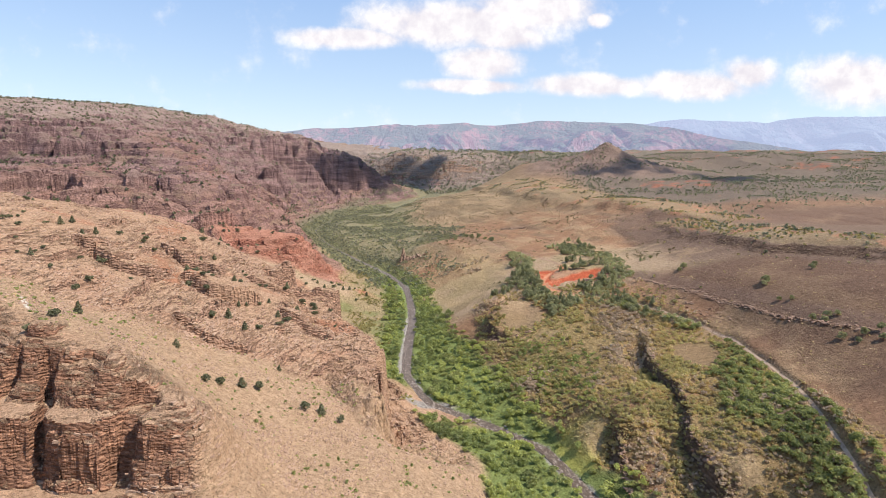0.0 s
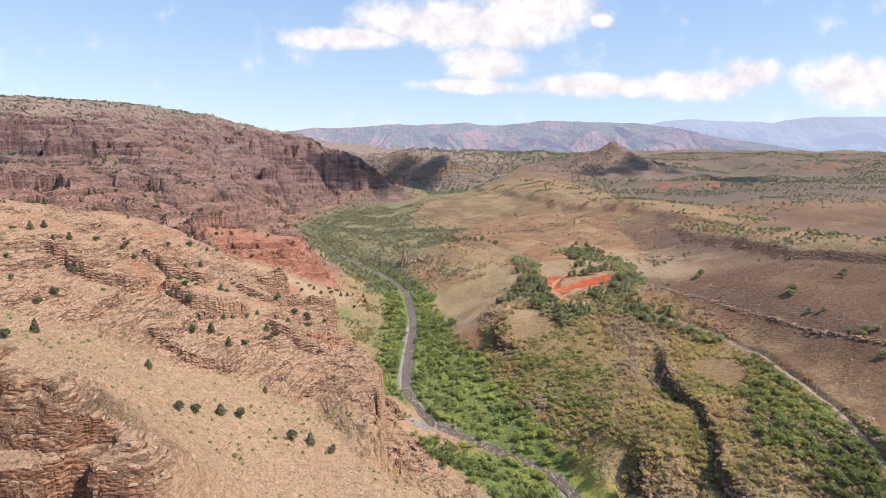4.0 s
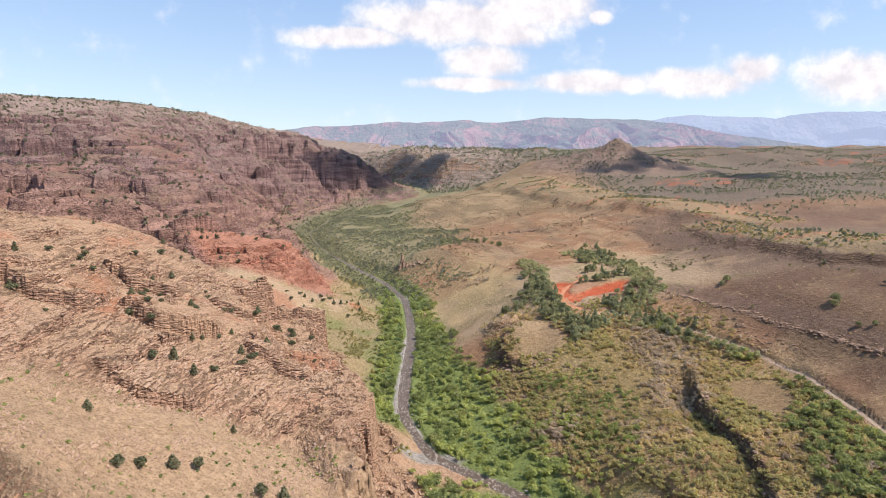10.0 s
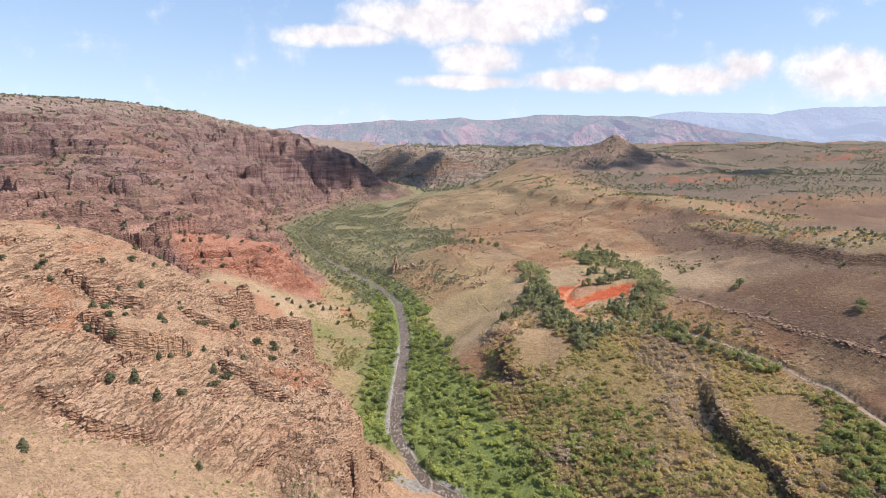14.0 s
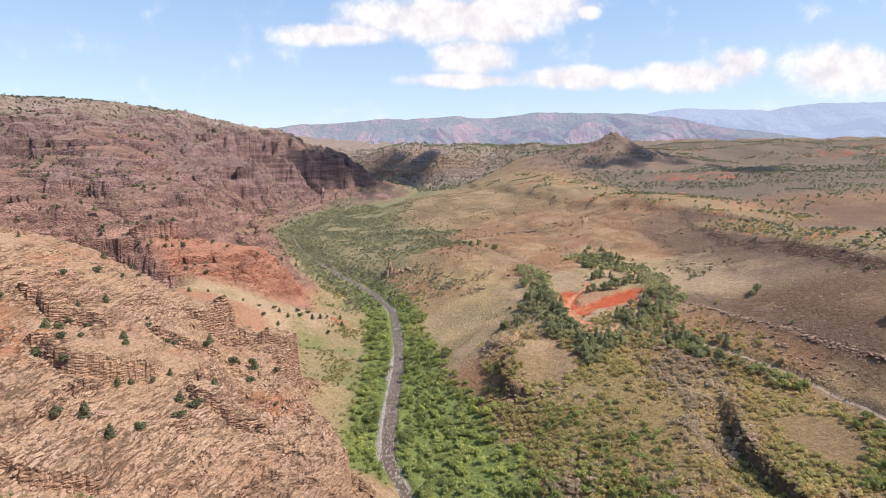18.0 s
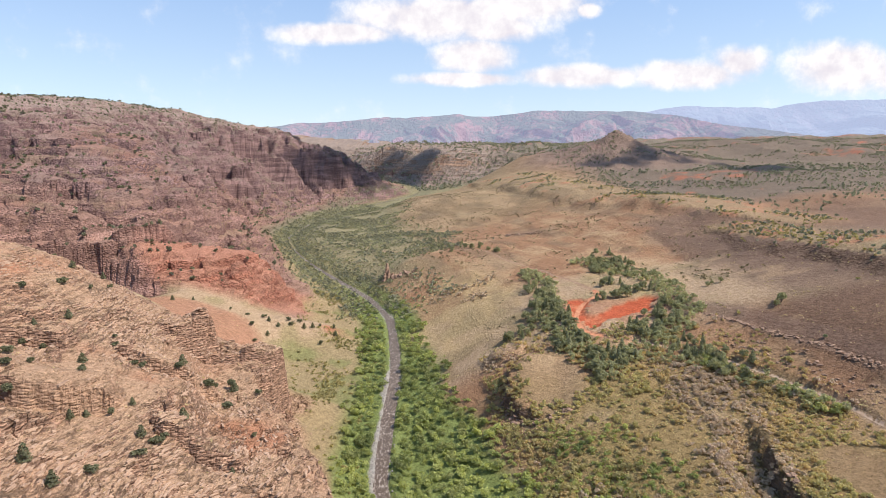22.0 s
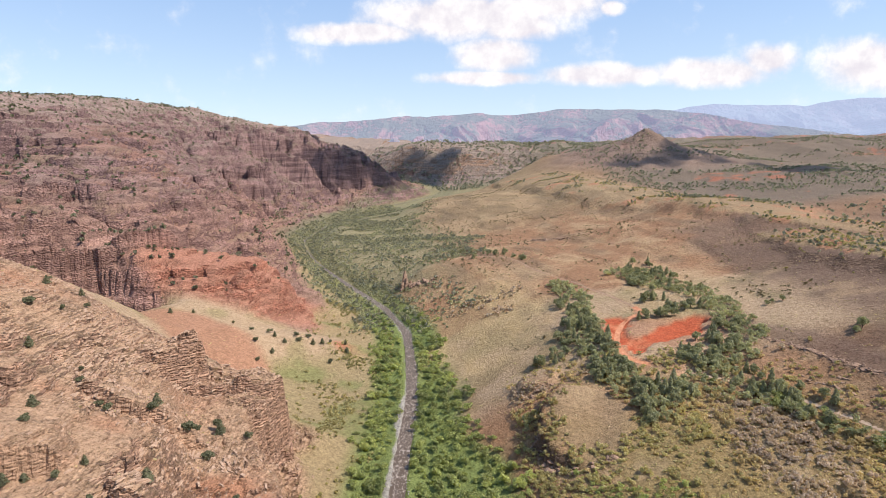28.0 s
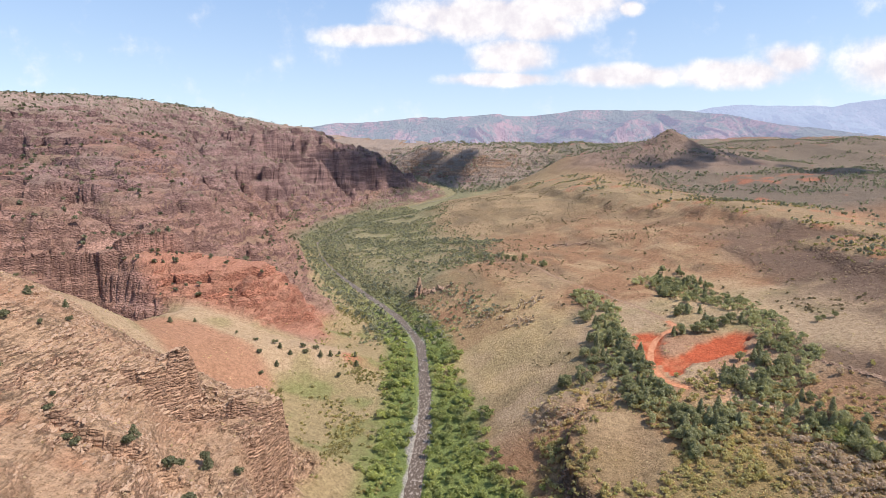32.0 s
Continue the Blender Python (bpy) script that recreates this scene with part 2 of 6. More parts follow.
PALE_DIRT = dirt_material("pale_dirt", (0.33, 0.22, 0.145), (0.47, 0.34, 0.235))
TRACK_DIRT = dirt_material("track_dirt", (0.24, 0.15, 0.095), (0.38, 0.25, 0.165))
RED_DIRT = dirt_material("red_dirt", (0.40, 0.15, 0.075), (0.56, 0.27, 0.15))


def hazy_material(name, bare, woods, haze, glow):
    """Mountains miles off: red-brown earth and grey-green woods, bluish haze put in as emission."""
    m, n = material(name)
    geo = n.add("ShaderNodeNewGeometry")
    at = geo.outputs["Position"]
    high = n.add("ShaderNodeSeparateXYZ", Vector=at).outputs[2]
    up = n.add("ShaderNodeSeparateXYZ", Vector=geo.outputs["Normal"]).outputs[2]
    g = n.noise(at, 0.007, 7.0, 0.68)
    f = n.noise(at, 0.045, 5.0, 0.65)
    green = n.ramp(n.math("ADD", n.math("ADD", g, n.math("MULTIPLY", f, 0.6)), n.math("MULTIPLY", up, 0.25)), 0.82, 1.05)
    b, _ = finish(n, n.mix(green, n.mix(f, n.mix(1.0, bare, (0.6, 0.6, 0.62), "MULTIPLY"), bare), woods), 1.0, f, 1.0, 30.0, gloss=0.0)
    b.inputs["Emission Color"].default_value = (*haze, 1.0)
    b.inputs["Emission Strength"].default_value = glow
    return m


# the ranges' surfaces emit the blue of the air before them
HAZE_NEAR = hazy_material("distant_mountain_haze_glow", (0.33, 0.185, 0.16), (0.10, 0.115, 0.085), (0.43, 0.46, 0.68), 0.42)
HAZE_FAR = hazy_material("farthest_mountain_haze_glow", (0.13, 0.11, 0.115), (0.08, 0.088, 0.09), (0.49, 0.57, 0.80), 0.66)

# ---- the lie of the land ----
# Lines of the plan, each a run of (right, ahead, up) in metres: streams, toes of slopes, crests and rims.
LAND = {
    "river": [(170, -1500, -8), (165, -200, -2), (140, 60, 0), (112, 200, 1), (84, 285, 2), (66, 337, 3), (36, 368, 3), (-6, 402, 4),
              (-28, 459, 5), (-31, 531, 6), (-31, 605, 7), (-35, 665, 9), (-48, 765, 11), (-80, 849, 13), (-130, 936, 15),
              (-190, 1045, 18), (-240, 1150, 21), (-288, 1290, 25), (-289, 1480, 29), (-255, 1720, 35), (-165, 1980, 42), (-75, 2220, 50), (-60, 2380, 56), (-150, 2540, 62), (-520, 2760, 76), (-1500, 3200, 130), (-3000, 3600, 180)],
    "left_toe": [(95, 60, 6), (62, 180, 8), (26, 285, 9), (-2, 345, 9), (-27, 385, 9), (-50, 440, 10), (-72, 488, 12), (-92, 524, 13),
                 (-118, 575, 14), (-140, 630, 14), (-112, 660, 12), (-78, 712, 12), (-120, 745, 15), (-140, 800, 17), (-160, 880, 19), (-215, 1000, 24),
                 (-262, 1120, 28), (-318, 1270, 33), (-325, 1480, 38), (-300, 1720, 44)],
    "near_spur_foot": [(-420, 185, 96), (-300, 200, 78), (-200, 202, 66), (-150, 199, 61), (-115, 194, 59), (-88, 186, 52), (-50, 155, 36), (-10, 110, 26), (35, 60, 14)],
    "near_spur_rim": [(-420, 320, 168), (-300, 285, 130), (-206, 260, 118), (-167, 240, 113), (-132, 224, 103), (-106, 214, 88), (-94, 206, 76)],
    "prow_side": [(-98, 250, 64), (-84, 244, 57), (-74, 222, 50), (-62, 190, 42)],
    "near_slope_low": [(-20, 330, 24), (10, 298, 20), (-54, 294, 40), (-20, 255, 32), (20, 190, 22)],
    "near_slope_mid": [(-72, 289, 51), (-103, 330, 62), (-103, 377, 61), (-70, 345, 42)],
    "near_slope_high": [(-198, 281, 108), (-155, 320, 91), (-140, 294, 80), (-115, 255, 74)],
    "nose": [(-118, 452, 72), (-84, 425, 60), (-62, 402, 52), (-44, 378, 46)],
    "upper_slope": [(-254, 384, 134), (-201, 425, 102), (-160, 392, 90), (-150, 405, 92), (-175, 350, 98), (-330, 340, 158)],
    "spur_crest": [(-700, 420, 232), (-480, 440, 178), (-371, 480, 149), (-292, 550, 129), (-240, 548, 117), (-200, 532, 104), (-165, 518, 90), (-138, 522, 77), (-118, 524, 66), (-99, 526, 50)],
    "nose_gully": [(-158, 494, 80), (-128, 497, 60), (-104, 500, 40), (-84, 498, 22)],
    "side_valley": [(-520, 590, 122), (-400, 620, 104), (-320, 650, 88), (-262, 668, 66)],
    "tongue": [(-235, 640, 66), (-185, 668, 45), (-138, 690, 31), (-105, 700, 23), (-84, 706, 16)],
    "red_slope": [(-205, 585, 72), (-165, 600, 42)],
    "back_meadow": [(-215, 715, 50), (-170, 735, 32)],
    "red_knob_crest": [(-300, 762, 76), (-240, 772, 82), (-203, 788, 80), (-174, 793, 57)],
    "red_knob_front": [(-285, 735, 60), (-215, 745, 51), (-160, 762, 33)],
    "wall_foot": [(-560, 690, 118), (-430, 715, 98), (-352, 742, 86), (-300, 800, 92), (-270, 900, 84), (-285, 1020, 82), (-330, 1130, 84), (-385, 1270, 84), (-420, 1420, 92), (-430, 1600, 98)],
    "wall_middle": [(-900, 720, 210), (-640, 730, 185), (-480, 755, 176), (-400, 775, 160), (-360, 860, 148), (-370, 1000, 146), (-420, 1150, 150), (-450, 1290, 156), (-475, 1420, 168), (-500, 1600, 182)],
    "wall_bench": [(-1100, 900, 235), (-800, 900, 220), (-600, 940, 208), (-540, 1100, 206), (-560, 1300, 214), (-590, 1500, 226), (-590, 1700, 235)],
    "wall_rim": [(-2600, 1250, 380), (-1700, 1350, 345), (-1136, 1500, 320), (-1010, 1560, 327), (-912, 1600, 328), (-853, 1660, 325), (-760, 1740, 312), (-672, 1810, 295), (-563, 1870, 271)],
    "wall_top": [(-2600, 2300, 420), (-1500, 2300, 350), (-1000, 2200, 315), (-750, 2300, 290)],
    "far_spur": [(-466, 1880, 243), (-351, 1950, 204), (-249, 2050, 157), (-160, 2180, 105), (-100, 2300, 58)],
    "right_floor": [(150, 250, 12), (105, 300, 10), (75, 350, 9), (52, 392, 8), (40, 445, 9), (24, 520, 9), (-4, 600, 10), (-6, 690, 13), (-20, 790, 20), (-45, 860, 27), (-95, 960, 26), (-150, 1060, 28), (-200, 1160, 32), (-245, 1290, 36), (-245, 1480, 40)],
    "terrace_edge": [(200, 200, 36), (150, 262, 34), (112, 320, 32), (98, 352, 31), (84, 410, 26), (62, 480, 26), (46, 530, 29), (40, 570, 34), (55, 620, 38), (30, 700, 34), (20, 790, 38), (-20, 870, 42), (-40, 905, 46)],
    "terrace": [(230, 200, 56), (180, 290, 45), (160, 369, 41), (165, 412, 40), (140, 460, 42), (116, 521, 46), (72, 520, 37), (80, 560, 46), (108, 600, 57), (70, 690, 50), (60, 790, 54), (38, 922, 60), (-10, 990, 50), (-50, 1080, 43), (-78, 1200, 38), (-112, 1340, 40), (-155, 1480, 44)],
    "road_line": [(262, 120, 58), (240, 230, 57), (218, 306, 54), (214, 346, 52), (224, 432, 52), (190, 497, 54), (172, 560, 58)],
    "rock_band": [(420, 180, 92), (320, 290, 86), (262, 376, 78), (246, 440, 72), (207, 556, 68), (180, 610, 67)],
    "right_slope": [(420, 330, 112), (310, 400, 97), (272, 465, 86), (240, 558, 80), (223, 631, 76), (240, 734, 78), (200, 850, 80), (127, 1000, 68), (110, 1150, 74), (21, 1464, 90), (-60, 1640, 82)],
    "bench_rim": [(900, 250, 138), (560, 400, 128), (430, 520, 120), (370, 602, 113), (322, 690, 104), (335, 780, 112), (338, 862, 118), (300, 1000, 120), (262, 1200, 124), (232, 1440, 128), (160, 1600, 118)],
    "bench_back": [(1200, 520, 150), (640, 640, 120), (520, 760, 108), (440, 900, 109), (420, 1100, 112), (420, 1300, 118)],
    "back_hills": [(534, 935, 128), (700, 900, 128), (1000, 1000, 140), (700, 1318, 150), (986, 1500, 150), (1600, 1300, 170)],
    "hill_foot": [(300, 1500, 140), (420, 1560, 152), (560, 1540, 150), (720, 1620, 158), (860, 1900, 176)],
    "hill_crest": [(267, 2000, 182), (350, 1900, 194), (430, 1820, 214), (480, 1795, 232), (508, 1790, 241), (540, 1800, 228), (620, 1850, 206), (760, 2000, 200)],
    "plateau_edge": [(960, 2200, 232), (1110, 2250, 240), (1541, 2200, 236), (2400, 2100, 245), (3600, 1900, 260)],
    "plateau_far": [(700, 2700, 226), (1500, 2900, 245), (3400, 2600, 260)],
    "banded_hill": [(-218, 2800, 232), (-62, 2720, 174), (42, 2680, 184), (191, 2700, 172), (315, 2760, 200)],
    "banded_foot": [(-60, 2580, 78), (30, 2570, 86), (130, 2560, 96), (200, 2580, 112)],
    "far_spur_back": [(-420, 2300, 150), (-700, 2600, 180)],
    "horizon": [(-3000, 4200, 330), (-1300, 3400, 260), (-300, 3300, 230), (600, 3400, 240), (2000, 3600, 260), (4200, 3400, 260), (0, 5200, 240)],
    "behind": [(-2600, -1500, 260), (-1100, -600, 230), (-600, 60, 200), (-300, 40, 110), (-200, -600, 90), (400, -1500, 60), (600, -300, 100), (1500, -900, 160), (3200, 300, 230), (2400, -1500, 220)],
}


def subdivided(line, step):
    pts = [Vector(p) for p in line]
    out = [pts[0]]
    for a, b in zip(pts, pts[1:]):
        n = max(1, round((b - a).length / step))
        out += [a.lerp(b, i / n) for i in range(1, n + 1)]
    return out


def fitted_sheet():
    """Weights of a smooth sheet through the plan's lines."""
    nodes = {}
    for line in LAND.values():
        reach = 60 if abs(line[0][0]) < 700 else 150
        for p in subdivided(line, reach):
            nodes[(round(p.x / 4), round(p.y / 4))] = p
    c = np.array([tuple(p) for p in nodes.values()])
    n = len(c)
    gap = np.hypot(c[:, None, 0] - c[None, :, 0], c[:, None, 1] - c[None, :, 1])
    a = np.zeros((n + 3, n + 3))
    a[:n, :n] = gap
    a[:n, :n] += -0.6 * np.eye(n)
    a[:n, n], a[:n, n + 1:] = 1, c[:, :2] / 1000
    a[n:, :n] = a[:n, n:].T
    return c, np.linalg.solve(a, np.r_[c[:, 2], 0, 0, 0])


SHEET_NODES, SHEET_WEIGHTS = fitted_sheet()


def sheet(x, y):
    out = np.empty(len(x))
    n = len(SHEET_NODES)
    cx, cy = SHEET_NODES[:, 0].astype(np.float32), SHEET_NODES[:, 1].astype(np.float32)
    wt = SHEET_WEIGHTS[:n].astype(np.float32)
    for i in range(0, len(x), 20000):
        px, py = x[i:i + 20000].astype(np.float32), y[i:i + 20000].astype(np.float32)
        r = np.sqrt((px[:, None] - cx) ** 2 + (py[:, None] - cy) ** 2)
        out[i:i + 20000] = r @ wt + SHEET_WEIGHTS[n] + px / 1000 * SHEET_WEIGHTS[n + 1] + py / 1000 * SHEET_WEIGHTS[n + 2]
    return out


def lattice(ix, iy, iz):
    h = (ix * 374761393 + iy * 668265263 + iz * 1442695041) & 0xFFFFFFFF
    h = ((h ^ (h >> 13)) * 1274126177) & 0xFFFFFFFF
    return ((h ^ (h >> 16)) & 0xFFFF) / 32767.5 - 1


def grain(x, y, z=0.0, octaves=3, rough=0.5):
    """Smooth value noise in -1..1, with its finer octaves."""
    total, amp, norm = 0.0, 1.0, 0.0
    z = z + 0 * x
    for o in range(octaves):
        fx, fy, fz = np.floor(x), np.floor(y), np.floor(z)
        ix, iy, iz = fx.astype(np.int64) + 17 * o, fy.astype(np.int64) + 5 * o, fz.astype(np.int64)
        tx, ty, tz = x - fx, y - fy, z - fz
        tx, ty, tz = tx * tx * (3 - 2 * tx), ty * ty * (3 - 2 * ty), tz * tz * (3 - 2 * tz)
        flat = not np.any(tz)
        v = 0.0
        for dz in ((0,) if flat else (0, 1)):
            row = 0.0
            for dy in (0, 1):
                line = lattice(ix, iy + dy, iz + dz) * (1 - tx) + lattice(ix + 1, iy + dy, iz + dz) * tx
                row = row + line * (ty if dy else 1 - ty)
            v = v + row * (1.0 if flat else (tz if dz else 1 - tz))
        total, norm = total + amp * v, norm + amp
        x, y, z, amp = x * 2.03 + 3.1, y * 2.03 + 7.7, z * 2.03 + 1.3, amp * rough
    return total / norm


def step(v, low, high):
    t = np.clip((v - low) / (high - low), 0, 1)
    return t * t * (3 - 2 * t)


def along(x, y, line):
    """Distance to a line of the plan, which side of it (positive: to the right of its run), and its height there."""
    best, side, high = np.full(len(x), 1e9), np.zeros(len(x)), np.zeros(len(x))
    for a, b in zip(line, line[1:]):
        dx, dy = b[0] - a[0], b[1] - a[1]
        t = np.clip(((x - a[0]) * dx + (y - a[1]) * dy) / (dx * dx + dy * dy), 0, 1)
        ex, ey = x - a[0] - t * dx, y - a[1] - t * dy
        d = np.hypot(ex, ey)
        near = d < best
        best = np.where(near, d, best)
        side = np.where(near, np.sign(ex * dy - ey * dx), side)
        if len(a) > 2:
            high = np.where(near, a[2] + t * (b[2] - a[2]), high)
    return best, side, high


# scarps along the gulches of the right-hand terrace: run (towards the camera), height and width of the low ground beside them
SCARPS = [
    ([(162, 432), (154, 398), (151, 345), (140, 303), (138, 268), (137, 238), (142, 190)], 11.0, 24.0),
    ([(104, 314), (101, 290), (99, 268), (98, 240), (102, 190)], 9.5, 20.0),
]
# dark slots and bays in the canyon wall: run into the rock, half width and the height of their floor
CLEFTS = [
    ([(-150, 196), (-154, 210), (-158, 222)], 4.0, 60.0), ([(-121, 192), (-119, 203), (-117, 211)], 8.0, 60.0), ([(-176, 205), (-172, 222)], 5.0, 78.0),
    ([(-322, 700), (-340, 732), (-356, 762)], 6.5, 82.0), ([(-392, 722), (-404, 742), (-414, 760)], 8.0, 108.0),
    ([(-372, 1160), (-410, 1185), (-452, 1205)], 9.0, 118.0), ([(-388, 1300), (-425, 1335), (-470, 1365)], 11.0, 100.0), ([(-372, 1400), (-412, 1428), (-446, 1452)], 10.0, 96.0),
    ([(-556, 1290), (-590, 1310), (-625, 1330)], 12.0, 205.0), ([(-560, 1440), (-600, 1465), (-640, 1490)], 12.0, 212.0), ([(-470, 735), (-485, 765), (-500, 800)], 9.0, 150.0),
]
# crags that stand out of the near slope: run (low ground on its right), height and half length
CRAGS = [
    ([(-470, 712), (-410, 728), (-360, 748), (-322, 770), (-302, 800)], 17.0, 95.0),
    ([(-152, 502), (-136, 508), (-118, 512)], 3.5, 22.0), ([(-112, 514), (-103, 516), (-94, 521)], 4.0, 12.0),
    ([(-178, 392), (-160, 386), (-146, 389), (-134, 398)], 6.0, 22.0), ([(-112, 398), (-96, 392), (-82, 396)], 4.0, 16.0),
    ([(-150, 322), (-134, 318), (-118, 326)], 3.5, 17.0), ([(-214, 440), (-196, 432), (-178, 436)], 5.0, 20.0),
    ([(-236, 372), (-214, 366), (-196, 370)], 5.0, 22.0), ([(-150, 448), (-130, 444), (-112, 450)], 4.0, 20.0),
]
# flat-topped brinks of the right-hand bench: run (top on the right), height and depth of the raised ground behind
BRINKS = [
    ([(338, 850), (322, 905), (300, 980), (262, 1060), (222, 1180), (190, 1330), (160, 1470), (120, 1600)], 6.5, 170.0),
    ([(520, 380), (430, 430), (372, 490), (345, 545), (328, 610), (318, 690), (308, 755)], 4.5, 75.0),
]
LOWER_ROAD = [(260, 60), (205, 180), (191, 222), (194, 246), (200, 274), (211, 316), (215, 351), (215, 378), (220, 420), (214, 445), (202, 472), (189, 501), (165, 532), (138, 556)]
HAUL_ROAD = [(120, 568), (110, 578), (111, 606), (125, 640), (142, 652), (141, 668), (132, 709), (113, 766), (85, 834), (63, 898), (22, 930), (-42, 1006), (-100, 1080)]
BALD = (188, 400)  # the brown grassy patch behind the ravine
PIT = [(118, 642), (115, 612), (120, 594), (140, 606), (156, 614), (172, 626)]  # the bared red earth


def slabs(x, y, size):
    """A random level for each crooked block of a jointed flow, in -1..1."""
    bend = 0.8 * grain(x / (1.6 * size), y / (1.6 * size), 0, 2)
    a, b = (0.83 * x + 0.56 * y) / size + bend, (0.83 * y - 0.56 * x) / (1.5 * size) + bend
    return lattice(np.floor(a).astype(np.int64), np.floor(b).astype(np.int64), np.int64(3))


def terraced(z, period, wobble, sharp):
    q = (z + wobble) / period
    f = q - np.floor(q)
    return (np.floor(q) + step(f, 0.5 - sharp, 0.5 + sharp)) * period - wobble


def bedded(x, y, z, wobble, thick, run, seed, bare, tread=0.22):
    """Lava flows that lie one on another: where a bed is hard it stands out as a low cliff over its slope of debris."""
    q = (z + wobble) / thick
    i = np.floor(q)
    f = q - i
    own = lattice(i.astype(np.int64), np.int64(seed), np.int64(7))
    hard = step(grain(x / run + seed, y / run, i * 0.619, 2, 0.6), bare, bare + 0.3)
    lip = 0.66 + 0.16 * own
    shape = tread * f + (1 - tread) * step(f, lip - 0.09, lip + 0.09)
    return hard * (shape - f) * thick


def land(x, y):
    """Height of the ground and the masks of what covers it."""
    d_river, side, bed = along(x, y, LAND["river"])
    left = (side < 0).astype(float)
    big = grain(x / 90, y / 90, 0, 4)
    mid = grain(x / 33 + 40, y / 33, 0, 3)
    fine = grain(x / 11 + 9, y / 11, 0, 3)
    # spurs and hollows: the plan's lines are made to wander on the canyon side
    far_left = left * step(d_river, 25, 120)
    roam = far_left * (8 + 24 * step(y, 640, 820) + 22 * step(y, 900, 1500))
    z = sheet(x + roam * mid, y + roam * grain(x / 41, y / 41 + 20, 0, 3) + 1.4 * roam * big)
    above, base = z - bed, z
    hill_left = left * step(above, 5, 14)
    low_tongue = step(x, -290, -235) * step(y, 545, 590) * (1 - step(y, 716, 738))
    wall = hill_left * step(y + 0.25 * (x + 300), 600, 690) * (1 - low_tongue)
    banded = (1 - left) * step(y, 2500, 2560) * (1 - step(x, 180, 420))
    # layered lava flows
    blocky = grain(x / 7 + 3, y / 7, 0, 2)
    jag = 0.6 * slabs(x, y, 6.0) + 0.4 * slabs(x, y, 2.8) + 0.5 * grain(x / 9 + 70, y / 9, 0, 2)
    sway = 1.6 * big + 0.9 * mid + 0.015 * x
    smooth = 1 - step(np.hypot((x + 62) / 118, (y - 274) / 62) + 0.12 * mid, 0.75, 1.05)
    d, _, _ = along(x + 9 * fine, y + 9 * mid, [(-215, 278), (-165, 258), (-115, 244), (-70, 236), (-20, 250)])
    smooth = np.maximum(smooth, 0.9 * (1 - step(d, 13, 24)))
    smooth = np.maximum(smooth, 0.95 * (1 - step(np.hypot((x + 66) / 30, (y - 212) / 48) + 0.1 * fine, 0.8, 1.05)))
    smooth = np.maximum(smooth, low_tongue)
    ledgy = 0.4 + 0.6 * step(grain(x / 34 + 4, y / 34, 0, 2) + 0.25 * fine, -0.3, 0.05)
    rough = hill_left * (1 - wall) * (1 - 0.8 * smooth) * ledgy
    z = z + hill_left * (1 - wall) * (1.6 * mid + 0.7 * fine) * (1 - 0.6 * smooth)
    z = z + 0.95 * rough * bedded(x, y, z, 1.6 * sway + jag + 0.5 * fine, 8.5, 30, 3, -0.05, 0.32)
    z = z + 0.95 * rough * bedded(x, y, z, sway + 1.2 * jag + 0.4 * blocky, 3.1, 17, 5, -0.1, 0.28)
    z = z + 0.9 * rough * bedded(x, y, z, 0.6 * sway + 0.8 * jag + 0.3 * blocky, 1.4, 10, 8, -0.05, 0.3)
    # the great wall: chutes and ribs first, then its beds
    chute = np.abs(grain(x / 85 + 13, y / 85, 0, 3))
    ribs = np.abs(grain(x / 130 + 3, y / 130 + 9, 0, 4, 0.55))
    knob_here = 1 - step(np.hypot((x + 225) / 110, (y - 770) / 50), 0.8, 1.2)
    down = (0.94 * y + 0.34 * x + 26 * mid + 60 * big) / 165
    spurs = 1 - 2 * np.abs(grain(down + 3.3, x / 620, 0, 2, 0.5))
    clefts = 1 - 2 * np.abs(grain(2.7 * down + 8, x / 330, 0, 2, 0.5))
    body = step(above, 18, 90) * (1 - knob_here) * (1 - 0.85 * step(z, 235, 285))
    z = z + wall * body * (38 * (spurs - 0.45) + 11 * (clefts - 0.4) - 10 * (1 - step(chute, 0.0, 0.16)) - 14 * (1 - step(ribs, 0.0, 0.4)))
    fans = 1 - np.abs(grain(x / 46 + 17, y / 46, 0, 3, 0.6)) * 2
    z = z + wall * 7 * (fans - 0.5) * step(above, 8, 26) * (1 - step(above, 70, 110)) * (1 - 0.7 * knob_here)
    stony_wall = np.maximum(wall, banded) * (1 - 0.75 * step(z, 262, 300) * left)
    z = z + stony_wall * (3.0 * mid + 1.4 * fine)
    z = z + 0.8 * stony_wall * (1 - 0.8 * knob_here) * (1 - 0.8 * step(y, 1600, 1800)) * bedded(x, y, z, 5 * big + 2.5 * mid + 2 * jag, 42.0, 150, 11, -0.1, 0.5)
    z = z + 0.95 * stony_wall * bedded(x, y, z, 3 * big + 1.5 * mid + 1.6 * jag, 13.0, 80, 13, -0.15, 0.42)
    z = z + 0.9 * stony_wall * bedded(x, y, z, 2 * big + mid + jag, 5.2, 45, 17, -0.05, 0.4)
    for run, half, ground_level in CLEFTS:
        d, _, _ = along(x + 2.5 * fine, y + 2.5 * fine, run)
        z = z - np.maximum(z - ground_level, 0) * (0.92 if run[0][1] > 500 else 0.6) * (1 - step(d, half * 0.4, half)) * np.where(run[0][1] > 500, wall, hill_left)
    front = hill_left * (1 - step(np.hypot((x + 186) / 106, (y - 214) / 36), 0.75, 1.05))
    rise = np.clip((z - 57 + 3 * mid) / 52, 0, 1)
